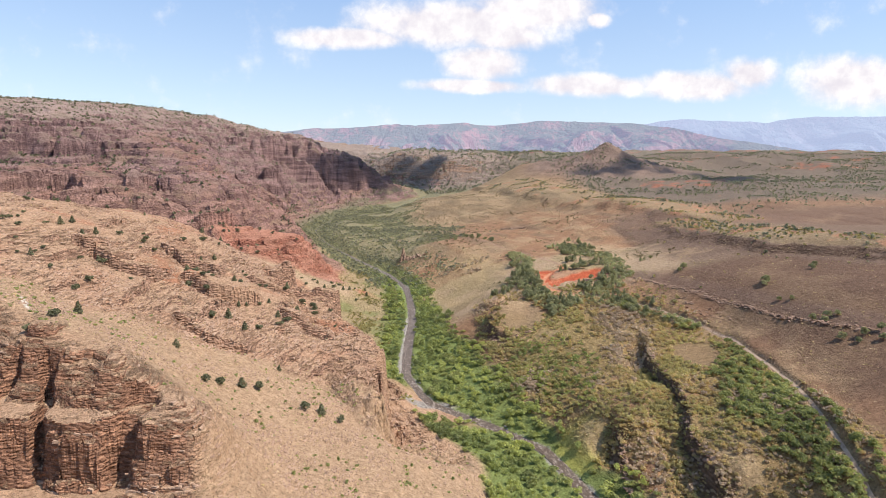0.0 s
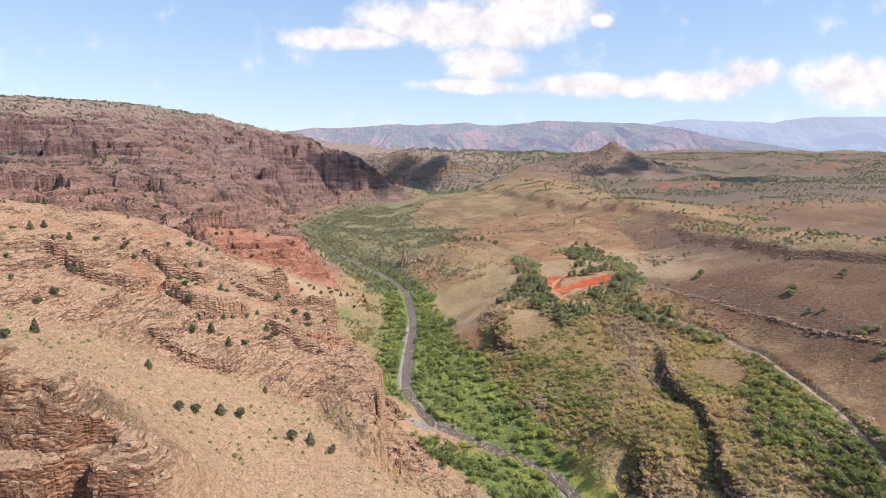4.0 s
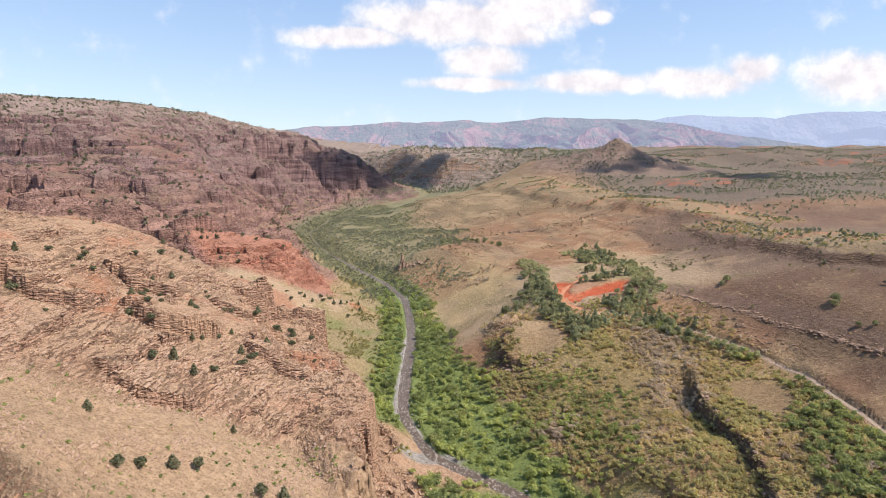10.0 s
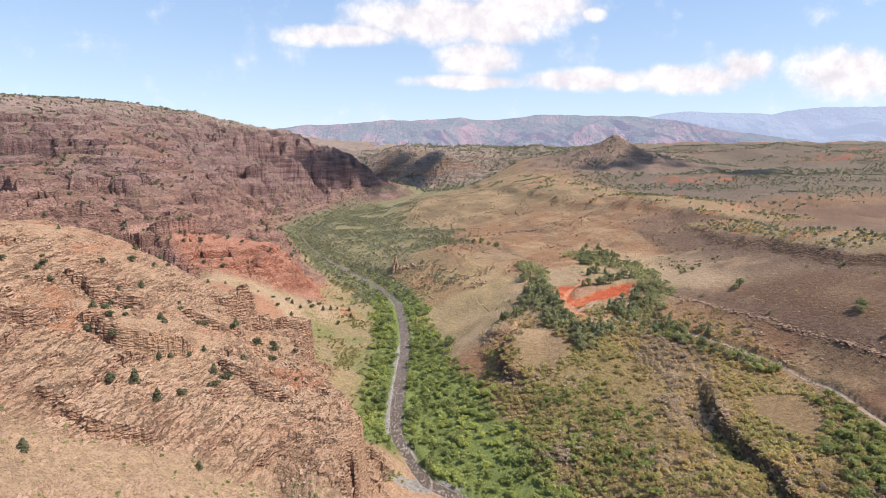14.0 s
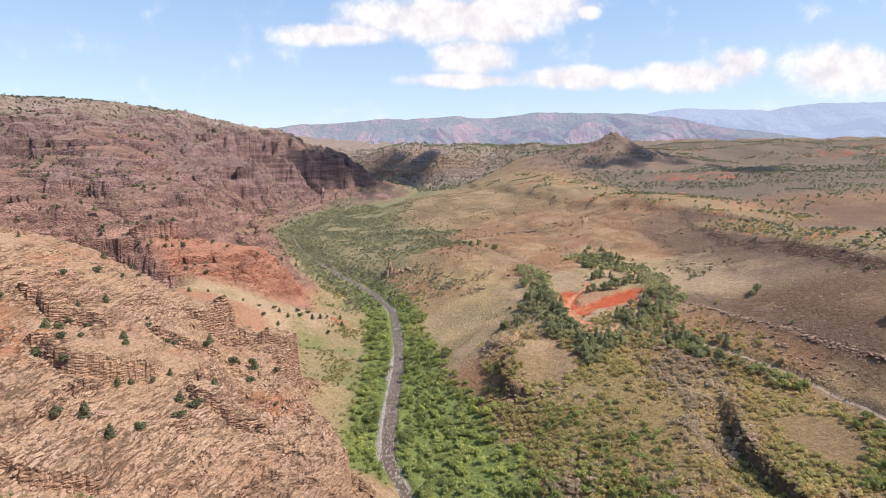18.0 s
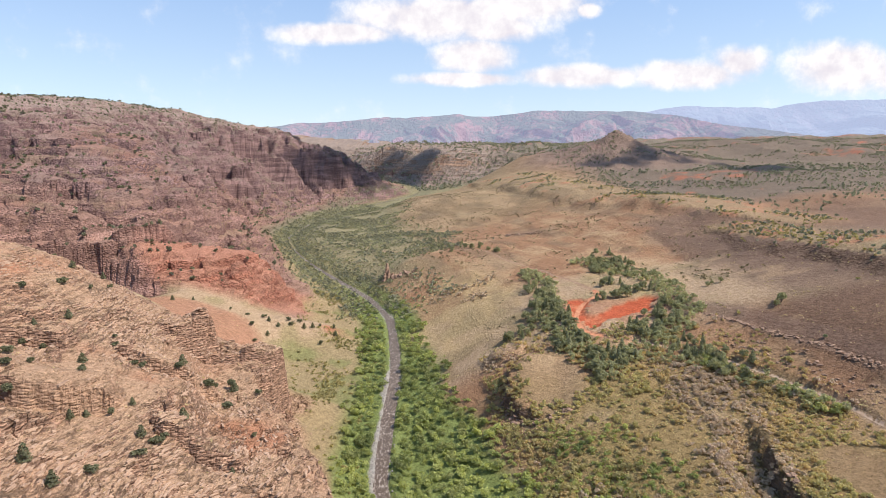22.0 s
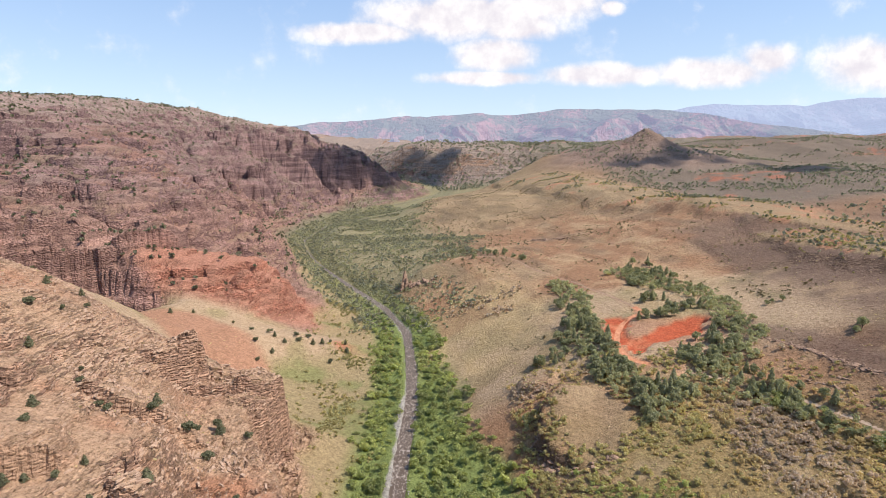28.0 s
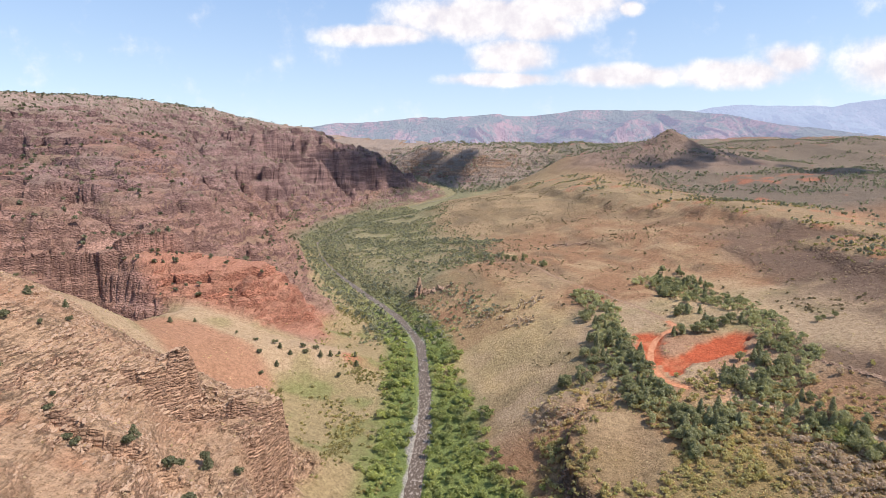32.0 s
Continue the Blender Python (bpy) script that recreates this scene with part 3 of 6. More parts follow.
    leaning = 0.52 * step(rise + 0.05 * fine, 0.06, 0.30) + 0.48 * step(rise + 0.05 * mid, 0.42, 1.12)
    z = z + 52 * (leaning - rise) * 0.9 * front
    z = z + hill_left * (0.4 * fine + 0.3 * blocky * (1 - smooth))
    # bluffs where the spur meets the river flats, and the cliff that ends its crest
    d, _, toe = along(x, y, LAND["left_toe"][3:9])
    bluff = hill_left * (1 - step(d + 8 * mid, 42, 64)) * (1 - low_tongue)
    z = z + (toe + terraced(z - toe, 44.0, 6 * mid + 3 * fine + 2 * jag, 0.10) - z) * 0.9 * bluff
    for run, tall, reach in CRAGS:
        d, s, _ = along(x + 4 * fine + 2 * mid, y + 3 * fine, run)
        ends = 1 - step(np.hypot(x - 0.5 * (run[0][0] + run[-1][0]), y - 0.5 * (run[0][1] + run[-1][1])), reach, 1.35 * reach)
        z = z + hill_left * ends * tall * np.where(s < 0, step(d, 0.0, 1.6) * (1 - step(d, 4, 12 + 2.5 * tall)), -0.6 * (1 - step(d, 1.0, 11)) * (tall < 15))
    # gentler ground on the right
    right = (1 - left) * step(above, 4, 14)
    coarse = step(np.hypot(x, y), 700, 2000)
    gull = np.abs(grain(x / 80 + 30, y / 150, 0, 3))
    z = z + right * (2.2 * big + 0.45 * fine + 0.5 * mid - 1.6 * (1 - step(gull, 0.0, 0.2)) * step(y, 700, 1000) * step(x, 180, 320))
    rills = np.abs(grain((x + 0.35 * y) / 40 + 5, (y - 0.35 * x) / 130, 0, 3))
    z = z - right * 1.8 * (1 - step(rills, 0.0, 0.16)) * step(y, 640, 760) * (1 - step(y, 1700, 1900)) * step(above, 24, 40)
    z = z + right * coarse * ((6 * grain(x / 210, y / 210, 0, 4) + 1.0 * mid) * (0.3 + 0.7 * step(x, 150, 330)))
    z = z + (1 - left) * step(y, 1900, 2150) * step(x, 500, 800) * 13 * grain(x / 300 + 2, y / 300, 0, 4, 0.55)
    # the dissected country at the valley head and behind the plateau
    head = (1 - left) * step(y, 2450, 2700) + left * step(y, 2150, 2400)
    z = z + head * 46 * (0.42 - np.abs(grain(x / 260 + 7, y / 260 + 2, 0, 4, 0.55)))
    cone = 1 - step(np.hypot((x - 500) / 260, (y - 1800) / 260), 0.7, 1.2)
    z = z + 17 * np.clip(1 - np.hypot((x - 508) / 75, (y - 1790) / 75), 0, 1) ** 1.2 * right + 6 * cone * right * grain(x / 26 + 4, y / 26, 0, 3)
    hills = right * step(y, 1150, 1500) * step(x, 330, 520) * (1 - cone)
    z = z + hills * 20 * (0.35 - np.abs(grain(x / 190 + 21, y / 230 + 3, 0, 4)))
    d, s, _ = along(x, y, LAND["rock_band"])
    band_face = (1 - step(d, 2.5, 5)) * (1 - left)
    z = z - (1 - step(d, 0, 14)) * s * 1.3 * step(d, -0.5, 2.0) * (0.7 + 0.6 * mid)
    scarp = 0.9 * band_face
    for run, tall, reach in SCARPS:
        d, s, _ = along(x + 5 * mid + 2 * fine, y + 4 * mid, run)
        low = np.where(s > 0, (1 - step(d, reach * 0.45, reach)) * step(d, 0.0, 2.2), 0)
        z = z - tall * low * step(above, 6, 14) * (0.75 + 0.5 * mid)
        scarp = np.maximum(scarp, (1 - step(d, 5, 9)) * (1 - left))
        z = z + 1.2 * np.where(s < 0, 1 - step(d, 2, 9), 0) * step(above, 6, 14)
    brink = np.zeros(len(x))
    for run, tall, reach in BRINKS:
        d, s, _ = along(x + 16 * mid + 6 * fine, y + 16 * big, run)
        tall = tall * (step(y, 840, 960) if run[0][1] > 800 else 1 - step(y, 640, 750))
        raised = np.where(s > 0, step(d, -22, 22) * (1 - step(d, 0.45 * reach, reach)), 0.5 * (1 - step(d, 0, 22)))
        z = z + (tall * raised - np.where(s < 0, 3.5 * step(d, 3, 22) * (1 - step(d, 35, 110)), 0)) * (1 - left)
        brink = np.maximum(brink, np.where(s > 0, 1 - step(d, 0.5 * reach, 0.85 * reach), 0) * (1 - left))
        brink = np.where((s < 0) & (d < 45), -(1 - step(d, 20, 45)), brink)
    d, s, _ = along(x, y, LOWER_ROAD)
    z = z + np.where(s > 0, 1.7 * step(d, 1.9, 3.2) * (1 - step(d, 5, 16)), 0)
    # the knoll above the thicket, steep on its river side
    d = np.hypot((x - 72) / 29, (y - 522) / 34) + 0.14 * fine + 0.2 * mid
    z = z + 8.0 * (1 - step(d, 0.86, 0.95)) * (1 - left) * (1 - step(x + 0.35 * (522 - y), 50, 84))
    scarp = np.maximum(scarp, (1 - step(np.abs(d - 0.91), 0.09, 0.16)) * (1 - left) * (1 - step(x, 76, 92)))
    d = np.hypot((x - 52) / 16, (y - 575) / 14) + 0.15 * fine
    z = z + 5 * (1 - step(d, 0.6, 1.0)) * (1 - left)
    # flat floor and river bed
    z = np.where(d_river < 40, z + (bed + 0.6 - z) * (1 - step(d_river, 5, 18)), z)
    z = z - 1.5 * (1 - step(d_river, 3.6 + 1.2 * fine, 5.8 + 1.2 * fine))
    d_low, _, _ = along(x, y, LOWER_ROAD)
    d_haul, _, _ = along(x, y, HAUL_ROAD)
    d_pit, _, _ = along(x, y, PIT)
    pit = 1 - step(d_pit + 7 * fine + 6 * mid + 3 * blocky, 8.0, 10.5)
    z = z - 2.5 * pit * (0.7 + 0.6 * fine)
    z = z - 0.35 * (1 - step(np.minimum(d_low, d_haul), 1.8, 3.2))
    return z, dict(d_river=d_river, left=left, above=above, big=big, mid=mid, fine=fine, d_low=d_low, d_haul=d_haul, pit=pit, wall=wall,
                   hill_left=hill_left, banded=banded, tongue=low_tongue, smooth=smooth, coarse=coarse, brink=brink, cone=cone, scarp=scarp, ledgy=ledgy, base=base)


def fan():
    """Columns and rows of the ground sheet: close together before the camera, wide apart towards the horizon."""
    u = np.r_[np.arange(-0.87, -0.58, 0.0029), np.arange(-0.58, 0.0, 0.00165), np.arange(0.0, 0.871, 0.0034)]
    out = 0.8714 + 0.004 * (np.exp(np.linspace(0, 8.0, 34)[1:]) - 1)
    u = np.r_[-out[::-1], u, out]
    y, rows = 70.0, []
    while y < 3400:
        rows.append(y)
        y += 0.0058 * (y + 100) * (1 - 0.45 * float(step(y, 170, 200)) * (1 - float(step(y, 560, 640))))
    y = np.r_[np.linspace(-1500, -80, 24)[:-1], np.arange(-80, 70, 3.0), rows, np.linspace(3400, 5100, 14)[1:]]
    width = np.maximum(170, np.minimum(y + 100, 3400))
    return (u[None, :] * width[:, None]).ravel(), np.repeat(y, len(u)), len(y), len(u)


gx, gy, ROWS, COLS = fan()
gz, cover_of = land(gx, gy)


def sheet_mesh(name, co, rows, cols):
    i = (np.arange(rows - 1)[:, None] * cols + np.arange(cols - 1)[None, :]).ravel()
    quads = np.stack([i, i + 1, i + cols + 1, i + cols], 1).astype(np.int32)
    me = bpy.data.meshes.new(name)
    me.vertices.add(len(co))
    me.vertices.foreach_set("co", co.astype(np.float32).ravel())
    me.loops.add(quads.size)
    me.loops.foreach_set("vertex_index", quads.ravel())
    me.polygons.add(len(quads))
    me.polygons.foreach_set("loop_start", np.arange(0, quads.size, 4, dtype=np.int32))
    me.update(calc_edges=True)
    return me


def craggy(x, y, z):
    """Push steep faces in and out, so that ledges, flutes and buttresses stand proud."""
    co = np.stack([x, y, z], 1).reshape(ROWS, COLS, 3)
    du, dv = np.gradient(co, axis=1), np.gradient(co, axis=0)
    nrm = np.cross(du, dv)
    nrm /= np.linalg.norm(nrm, axis=2, keepdims=True) + 1e-9
    steep = step(1 - nrm[..., 2].ravel(), 0.08, 0.42)
    reach = 1 + 1.3 * step(y, 450, 1400)
    rough = grain(x / (7 * reach), y / (7 * reach), z / (1.5 * reach), 4, 0.65) * 1.6 * reach
    flutes = (0.5 - np.abs(grain(x / (15 * reach), y / (15 * reach), z / 26, 3, 0.6))) * (1 - 0.75 * step(y, 1600, 1850)) * (1.8 - 0.5 * step(y, 560, 700) + 1.6 * (1 - step(y, 232, 262))) * reach
    bays = (0.4 - np.abs(grain(x / 52 + 5, y / 52, z / 150, 2))) * 12 * cover_of["wall"] * (1 - 0.8 * step(y, 1600, 1850))
    flat = np.stack([nrm[..., 0].ravel(), nrm[..., 1].ravel()], 1)
    flat /= np.linalg.norm(flat, axis=1, keepdims=True) + 0.12
    right_bluffs = (1 - cover_of["left"]) * 0.35 * (1 - step(y, 560, 640)) + cover_of["banded"]
    steep = steep * (1 - 0.8 * step(z, 262, 300) * cover_of["left"])
    amount = ((rough + flutes + bays) * steep * np.maximum(cover_of["hill_left"], right_bluffs))[:, None]
    return x + (flat * amount)[:, 0], y + (flat * amount)[:, 1], z, steep


cx_, cy_, cz_, steep = craggy(gx, gy, gz)
ROW_Y = gy.reshape(ROWS, COLS)[:, 0]
ROW_WIDTH = np.maximum(170, np.minimum(ROW_Y + 100, 3400))
COL_U = gx.reshape(ROWS, COLS)[0] / ROW_WIDTH[0]


def lookup(x, y, *fields):
    """Fields of the ground sheet at places of the plan."""
    r = np.clip(np.searchsorted(ROW_Y, y) - 1, 0, ROWS - 2)
    fy = np.clip((y - ROW_Y[r]) / (ROW_Y[r + 1] - ROW_Y[r]), 0, 1)
    u = x / (ROW_WIDTH[r] * (1 - fy) + ROW_WIDTH[r + 1] * fy)
    c = np.clip(np.searchsorted(COL_U, u) - 1, 0, COLS - 2)
    fx = np.clip((u - COL_U[c]) / (COL_U[c + 1] - COL_U[c]), 0, 1)
    i = r * COLS + c
    return [f[i] * (1 - fx) * (1 - fy) + f[i + 1] * fx * (1 - fy) + f[i + COLS] * (1 - fx) * fy + f[i + COLS + 1] * fx * fy for f in fields]


# ---- what the ground is made of ----
def painted(base, colour, amount):
    return base + (np.array(colour) - base) * amount[:, None]


def earth_colours():
    c = cover_of
    x, y, left, above = gx, gy, c["left"], c["above"]
    patch = grain(x / 26 + 70, y / 26, 0, 3)
    wide = grain(x / 140 + 11, y / 140, 0, 3)
    tan, brown = np.array((0.43, 0.272, 0.170)), np.array((0.30, 0.166, 0.093))
    e = tan * left[:, None] + brown * (1 - left)[:, None]
    straw = step(patch + 0.6 * wide, 0.05, 0.55) * (1 - left) * (1 - 0.8 * step(x, 200, 260) * (1 - step(y, 520, 640)))
    e = painted(e, (0.165, 0.100, 0.065), (1 - left) * step(x + 20 * patch, 190, 250) * (1 - step(y, 540, 720)))
    e = painted(e, (0.43, 0.285, 0.16), 0.75 * straw * (1 - step(x, 300, 420)))
    e = painted(e, (0.42, 0.24, 0.15), left * step(patch, 0.0, 0.5) * 0.7)
    e = painted(e, (0.40, 0.18, 0.10), left * step(wide + 0.5 * patch, 0.25, 0.6) * 0.8)
    e = painted(e, (0.25, 0.168, 0.144), c["wall"] * 0.95)
    e = painted(e, (0.31, 0.152, 0.108), c["wall"] * step(wide + 0.4 * patch, 0.0, 0.45) * 0.6)
    talus = c["wall"] * (1 - step(above + 14 * patch, 55, 95)) * step(y, 780, 900)
    e = painted(e, (0.285, 0.165, 0.12), 0.75 * talus)
    e = painted(e, (0.20, 0.165, 0.10), 0.5 * talus * step(patch + 0.5 * c["mid"], 0.1, 0.4))
    e = painted(e, (0.32, 0.23, 0.188), 0.9 * c["wall"] * step(gz, 200, 280))
    e = painted(e, (0.195, 0.155, 0.105), 0.5 * c["wall"] * step(patch + 0.5 * c["fine"], 0.05, 0.4))
    foot = c["wall"] * (1 - step(gz + 22 * patch + 14 * wide, 105, 165)) * (1 - step(y, 1350, 1550))
    e = painted(e, (0.36, 0.20, 0.138), 0.45 * foot)
    crest = c["smooth"] * (1 - step(y, 400, 440)) * left
    e = painted(e, (0.385, 0.258, 0.158), 0.85 * crest)
    # red spurs and slopes beside the valley
    knob = (1 - step(np.hypot((x + 215) / 110, (y - 775) / 62), 0.7, 1.1)) * left
    e = painted(e, (0.40, 0.19, 0.125), knob)
    e = painted(e, (0.40, 0.28, 0.175), c["tongue"])
    e = painted(e, (0.24, 0.20, 0.09), c["tongue"] * step(patch, -0.1, 0.4) * 0.6)
    slope = (1 - step(np.hypot((x + 192) / 78, (y - 640 + 0.35 * (x + 192)) / 44) + 0.2 * patch, 0.7, 1.0)) * left
    e = painted(e, (0.36, 0.185, 0.115), 0.9 * slope)
    tip = (1 - step(np.hypot((x + 86) / 24, (y - 700) / 16) + 0.3 * patch, 0.5, 1.0)) * left
    e = painted(e, (0.40, 0.15, 0.085), tip)
    # olive grass and scrub
    olive = (1 - left) * step(patch + 0.5 * c["mid"], -0.35, 0.35) * (1 - step(above, 38, 60)) * (1 - step(y, 560, 700))
    e = painted(e, (0.295, 0.20, 0.11), 0.9 * olive)
    mesa = (1 - step(np.hypot((x - 74) / 24, (y - 524) / 30) + 0.15 * patch, 0.75, 1.0)) * (1 - left)
    e = painted(e, (0.285, 0.195, 0.115), 0.8 * mesa)
    e = painted(e, (0.62, 0.55, 0.45), (1 - step(np.hypot((x + 196 + 0.9 * (y - 262)) / 2.2, (y - 262) / 10), 0.5, 1.0)))
    e = painted(e, (0.50, 0.29, 0.17), (1 - step(np.hypot((x - 136) / 7, (y - 556) / 9) + 0.2 * c["fine"], 0.6, 1.0)))
    meadow = left * (1 - step(above, 5, 13)) * step(y, 400, 440)
    e = painted(e, (0.29, 0.22, 0.115), 0.85 * meadow)
    e = painted(e, (0.17, 0.19, 0.065), 0.6 * meadow * step(patch + 0.5 * c["fine"], 0.1, 0.5))
    e = painted(e, (0.25, 0.20, 0.115), 0.6 * (1 - left) * step(y, 1050, 1250) * (1 - step(x, 150, 420)))
    streaks = (1 - left) * step(y, 600, 700) * (1 - step(y, 1500, 1700)) * step(above, 22, 34) * (1 - step(x, 300, 380))
    run_down = grain((x + 0.35 * y) / 26 + 14, (y - 0.35 * x) / 75, 0, 4)
    e = painted(e, (0.42, 0.285, 0.165), 0.65 * streaks * step(run_down, 0.08, 0.4))
    e = painted(e, (0.19, 0.135, 0.085), 0.55 * streaks * step(-run_down, 0.12, 0.4))
    # shade on the brink slopes turned from the sun, put into the earth colour
    shaded_face = np.clip(-c["brink"], 0, 1)
    e = painted(e, (0.19, 0.125, 0.09), 0.85 * shaded_face)
    far = (1 - left) * step(y, 850, 1100) * step(x, 250, 420)
    e = painted(e, (0.155, 0.128, 0.10), 0.85 * far)
    e = painted(e, (0.34, 0.14, 0.085), far * step(patch + wide, 0.55, 0.8))
    top = np.clip(c["brink"], 0, 1)
    e = painted(e, (0.30, 0.215, 0.125), 0.75 * top)
    e = painted(e, (0.38, 0.19, 0.11), top * step(patch + 0.4 * c["fine"] + 0.3 * c["mid"], 0.15, 0.45))
    flats = (1 - left) * step(y, 820, 920) * (1 - step(above + 8 * patch, 24, 44)) * (1 - step(c["d_river"] + 20 * patch, 170, 240))
    e = painted(e, (0.245, 0.215, 0.12), 0.85 * flats)
    e = painted(e, (0.235, 0.16, 0.125), 0.8 * c["cone"] * (1 - left))
    e = painted(e, (0.20, 0.165, 0.12), 0.8 * (1 - left) * step(y, 2350, 2500))
    e = painted(e, (0.30, 0.16, 0.12), (1 - left) * step(y, 2350, 2500) * step(patch + wide, 0.2, 0.6))
    e = painted(e, (0.27, 0.205, 0.165), c["banded"])
    lush = (1 - step(above, 5, 11)) * (1 - left) * (1 - step(y, 600, 660))
    lush = np.maximum(lush, (1 - step(c["d_river"], 22, 38)) * step(y, 420, 450) * (1 - step(above, 6, 10)) * (1 - 0.85 * step(y, 800, 1000)))
    lush = np.maximum(lush, left * (1 - step(above, 6, 10)) * (1 - step(y, 355, 380)))
    e = painted(e, (0.17, 0.198, 0.064), lush)
    yard = (1 - step(np.hypot((x - 88) / 17, (y - 328) / 22) + 0.3 * patch, 0.6, 1.0)) * (1 - left)
    e = painted(e, (0.37, 0.35, 0.09), 0.85 * yard)
    straw_bank = (1 - left) * (1 - step(np.hypot((x - 28) / 62, (y - 735) / 130) + 0.35 * patch, 0.6, 1.0))
    e = painted(e, (0.46, 0.325, 0.165), 0.9 * straw_bank * (0.5 + 0.5 * step(grain(x / 12, y / 30, 0, 3), -0.2, 0.3)))
    dim = (1 - left) * step(x + 18 * patch, 232, 270) * step(y, 520, 600) * (1 - step(y, 860, 960)) * (1 - np.clip(c["brink"], 0, 1))
    e = painted(e, (0.175, 0.112, 0.08), 0.85 * dim)
    mottle = grain(x / 34 + 61, y / 22, 0, 4, 0.6)
    open_slope = (1 - left) * step(above, 24, 34) * step(y, 470, 560) * (1 - step(y, 1000, 1250)) * (1 - np.clip(np.abs(c["brink"]), 0, 1))
    e = painted(e, (0.45, 0.31, 0.18), 0.42 * open_slope * step(mottle, 0.15, 0.4) * (1 - 0.6 * step(x, 260, 320)))
    pale = (1 - step(np.hypot((x - 195) / 46, (y - 715) / 75) + 0.45 * mottle, 0.5, 1.0)) * (1 - left)
    e = painted(e, (0.47, 0.325, 0.19), 0.6 * pale)
    d_band, side, _ = along(x, y, LAND["rock_band"])
    strip = np.where(side > 0, 1 - step(d_band + 6 * c["fine"], 14, 24), 1 - step(d_band + 3 * c["fine"], 1.5, 5)) * (1 - left)
    e = painted(e, (0.185, 0.118, 0.085), 0.7 * strip)
    olive_bank = (1 - step(np.hypot((x - 112) / 50, (y - 450) / 80) + 0.35 * patch, 0.6, 1.0)) * (1 - left)
    e = painted(e, (0.265, 0.205, 0.082), 0.75 * olive_bank)
    e = painted(e, (0.17, 0.155, 0.095), 0.8 * step(y, 1150, 1350) * (1 - step(c["d_river"], 35, 70)))
    # river shingle, roads and the bared pit
    margin = 4.0 * left * step(y, 430, 460) * (1 - step(y, 600, 640)) * step(grain(x / 30, y / 45 + 3, 0, 2), -0.4, 0.2)
    shingle = (1 - step(c["d_river"] + 2.5 * c["fine"] + 2 * c["mid"] - margin, 3.0, 4.4)) * (1 - step(y, 840, 960))
    bar = (1 - step(np.hypot((x + 8) / 26, (y - 398) / 8), 0.6, 1.0))
    e = painted(e, (0.30, 0.27, 0.235), np.maximum(shingle, bar))
    e = painted(e, (0.31, 0.212, 0.14), 1 - step(c["d_low"] + 0.6 * c["fine"], 1.4, 2.6))
    near_pit = 1 - step(y, 655, 680)
    e = painted(e, (0.43, 0.20, 0.11), (1 - step(c["d_haul"] + 0.6 * c["fine"], 1.8, 3.6)) * near_pit)
    e = painted(e, (0.33, 0.20, 0.125), (1 - step(c["d_haul"] + 0.6 * c["fine"], 0.8, 2.2)) * (1 - near_pit) * 0.8)
    e = painted(e, (0.45, 0.105, 0.048), c["pit"])
    e = painted(e, (0.50, 0.17, 0.085), c["pit"] * step(c["fine"] + 0.5 * c["mid"], 0.15, 0.45))
    spill = (1 - step(np.hypot((x - 140) / 62, (y - 622) / 36) + 0.5 * patch + 0.3 * c["fine"], 0.5, 0.9)) * (1 - c["pit"])
    e = painted(e, (0.36, 0.165, 0.095), 0.55 * spill)
    brush_zone = (1 - left) * step(above, 8, 16) * (1 - step(y, 470, 560)) * (1 - step(x, 185, 225))
    e = painted(e, (0.275, 0.19, 0.088), 0.85 * brush_zone * step(grain(x / 45 + 90, y / 45, 0, 3), -0.45, 0.05))
    e = painted(e, (0.36, 0.255, 0.15), 0.6 * brush_zone * step(grain(x / 30 + 120, y / 30, 0, 3), 0.3, 0.55))
    bald = (1 - left) * (1 - step(np.hypot((x - BALD[0]) / 18, (y - BALD[1]) / 32) + 0.25 * patch, 0.6, 1.0))
    e = painted(e, (0.285, 0.185, 0.10), 0.85 * bald)
    r = np.array((0.345, 0.215, 0.148)) * left[:, None] + np.array((0.14, 0.095, 0.072)) * (1 - left)[:, None]
    r = painted(r, (0.215, 0.138, 0.128), c["wall"])
    bluff_front = 1 - step(np.hypot((x + 185) / 120, (y - 212) / 45), 0.8, 1.1)
    r = painted(r, (0.30, 0.165, 0.105), bluff_front * left)
    r = painted(r, (0.325, 0.145, 0.098), knob)
    # sunlight on the wall's near cliffs, put into a lighter rock colour
    r = painted(r, (0.265, 0.168, 0.142), c["wall"] * (1 - step(y, 780, 860)) * (1 - knob))
    r = painted(r, (0.30, 0.17, 0.125), 0.4 * foot * (1 - knob))
    r = painted(r, (0.26, 0.15, 0.13), c["banded"])
    r = painted(r, (0.40, 0.09, 0.04), c["pit"])
    r = painted(r, (0.24, 0.17, 0.10), (1 - left) * step(above, 30, 50) * 0.6)
    return e, r


ground_mesh = sheet_mesh("ground", np.stack([cx_, cy_, cz_], 1), ROWS, COLS)
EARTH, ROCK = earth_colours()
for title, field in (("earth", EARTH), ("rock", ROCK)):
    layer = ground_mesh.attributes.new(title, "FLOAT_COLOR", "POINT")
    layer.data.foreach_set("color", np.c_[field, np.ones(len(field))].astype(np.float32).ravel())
layer = ground_mesh.attributes.new("stony", "FLOAT", "POINT")
bluff_here = 1 - step(np.hypot((gx + 190) / 105, (gy - 212) / 36), 0.7, 1.0)
rocky = np.maximum.reduce([cover_of["hill_left"] * np.maximum((1 - cover_of["smooth"]) * np.maximum(cover_of["ledgy"], cover_of["wall"]), bluff_here), cover_of["banded"], 0.8 * cover_of["scarp"], 0.8 * np.clip(-cover_of["brink"], 0, 1), 0.5 * cover_of["cone"]])
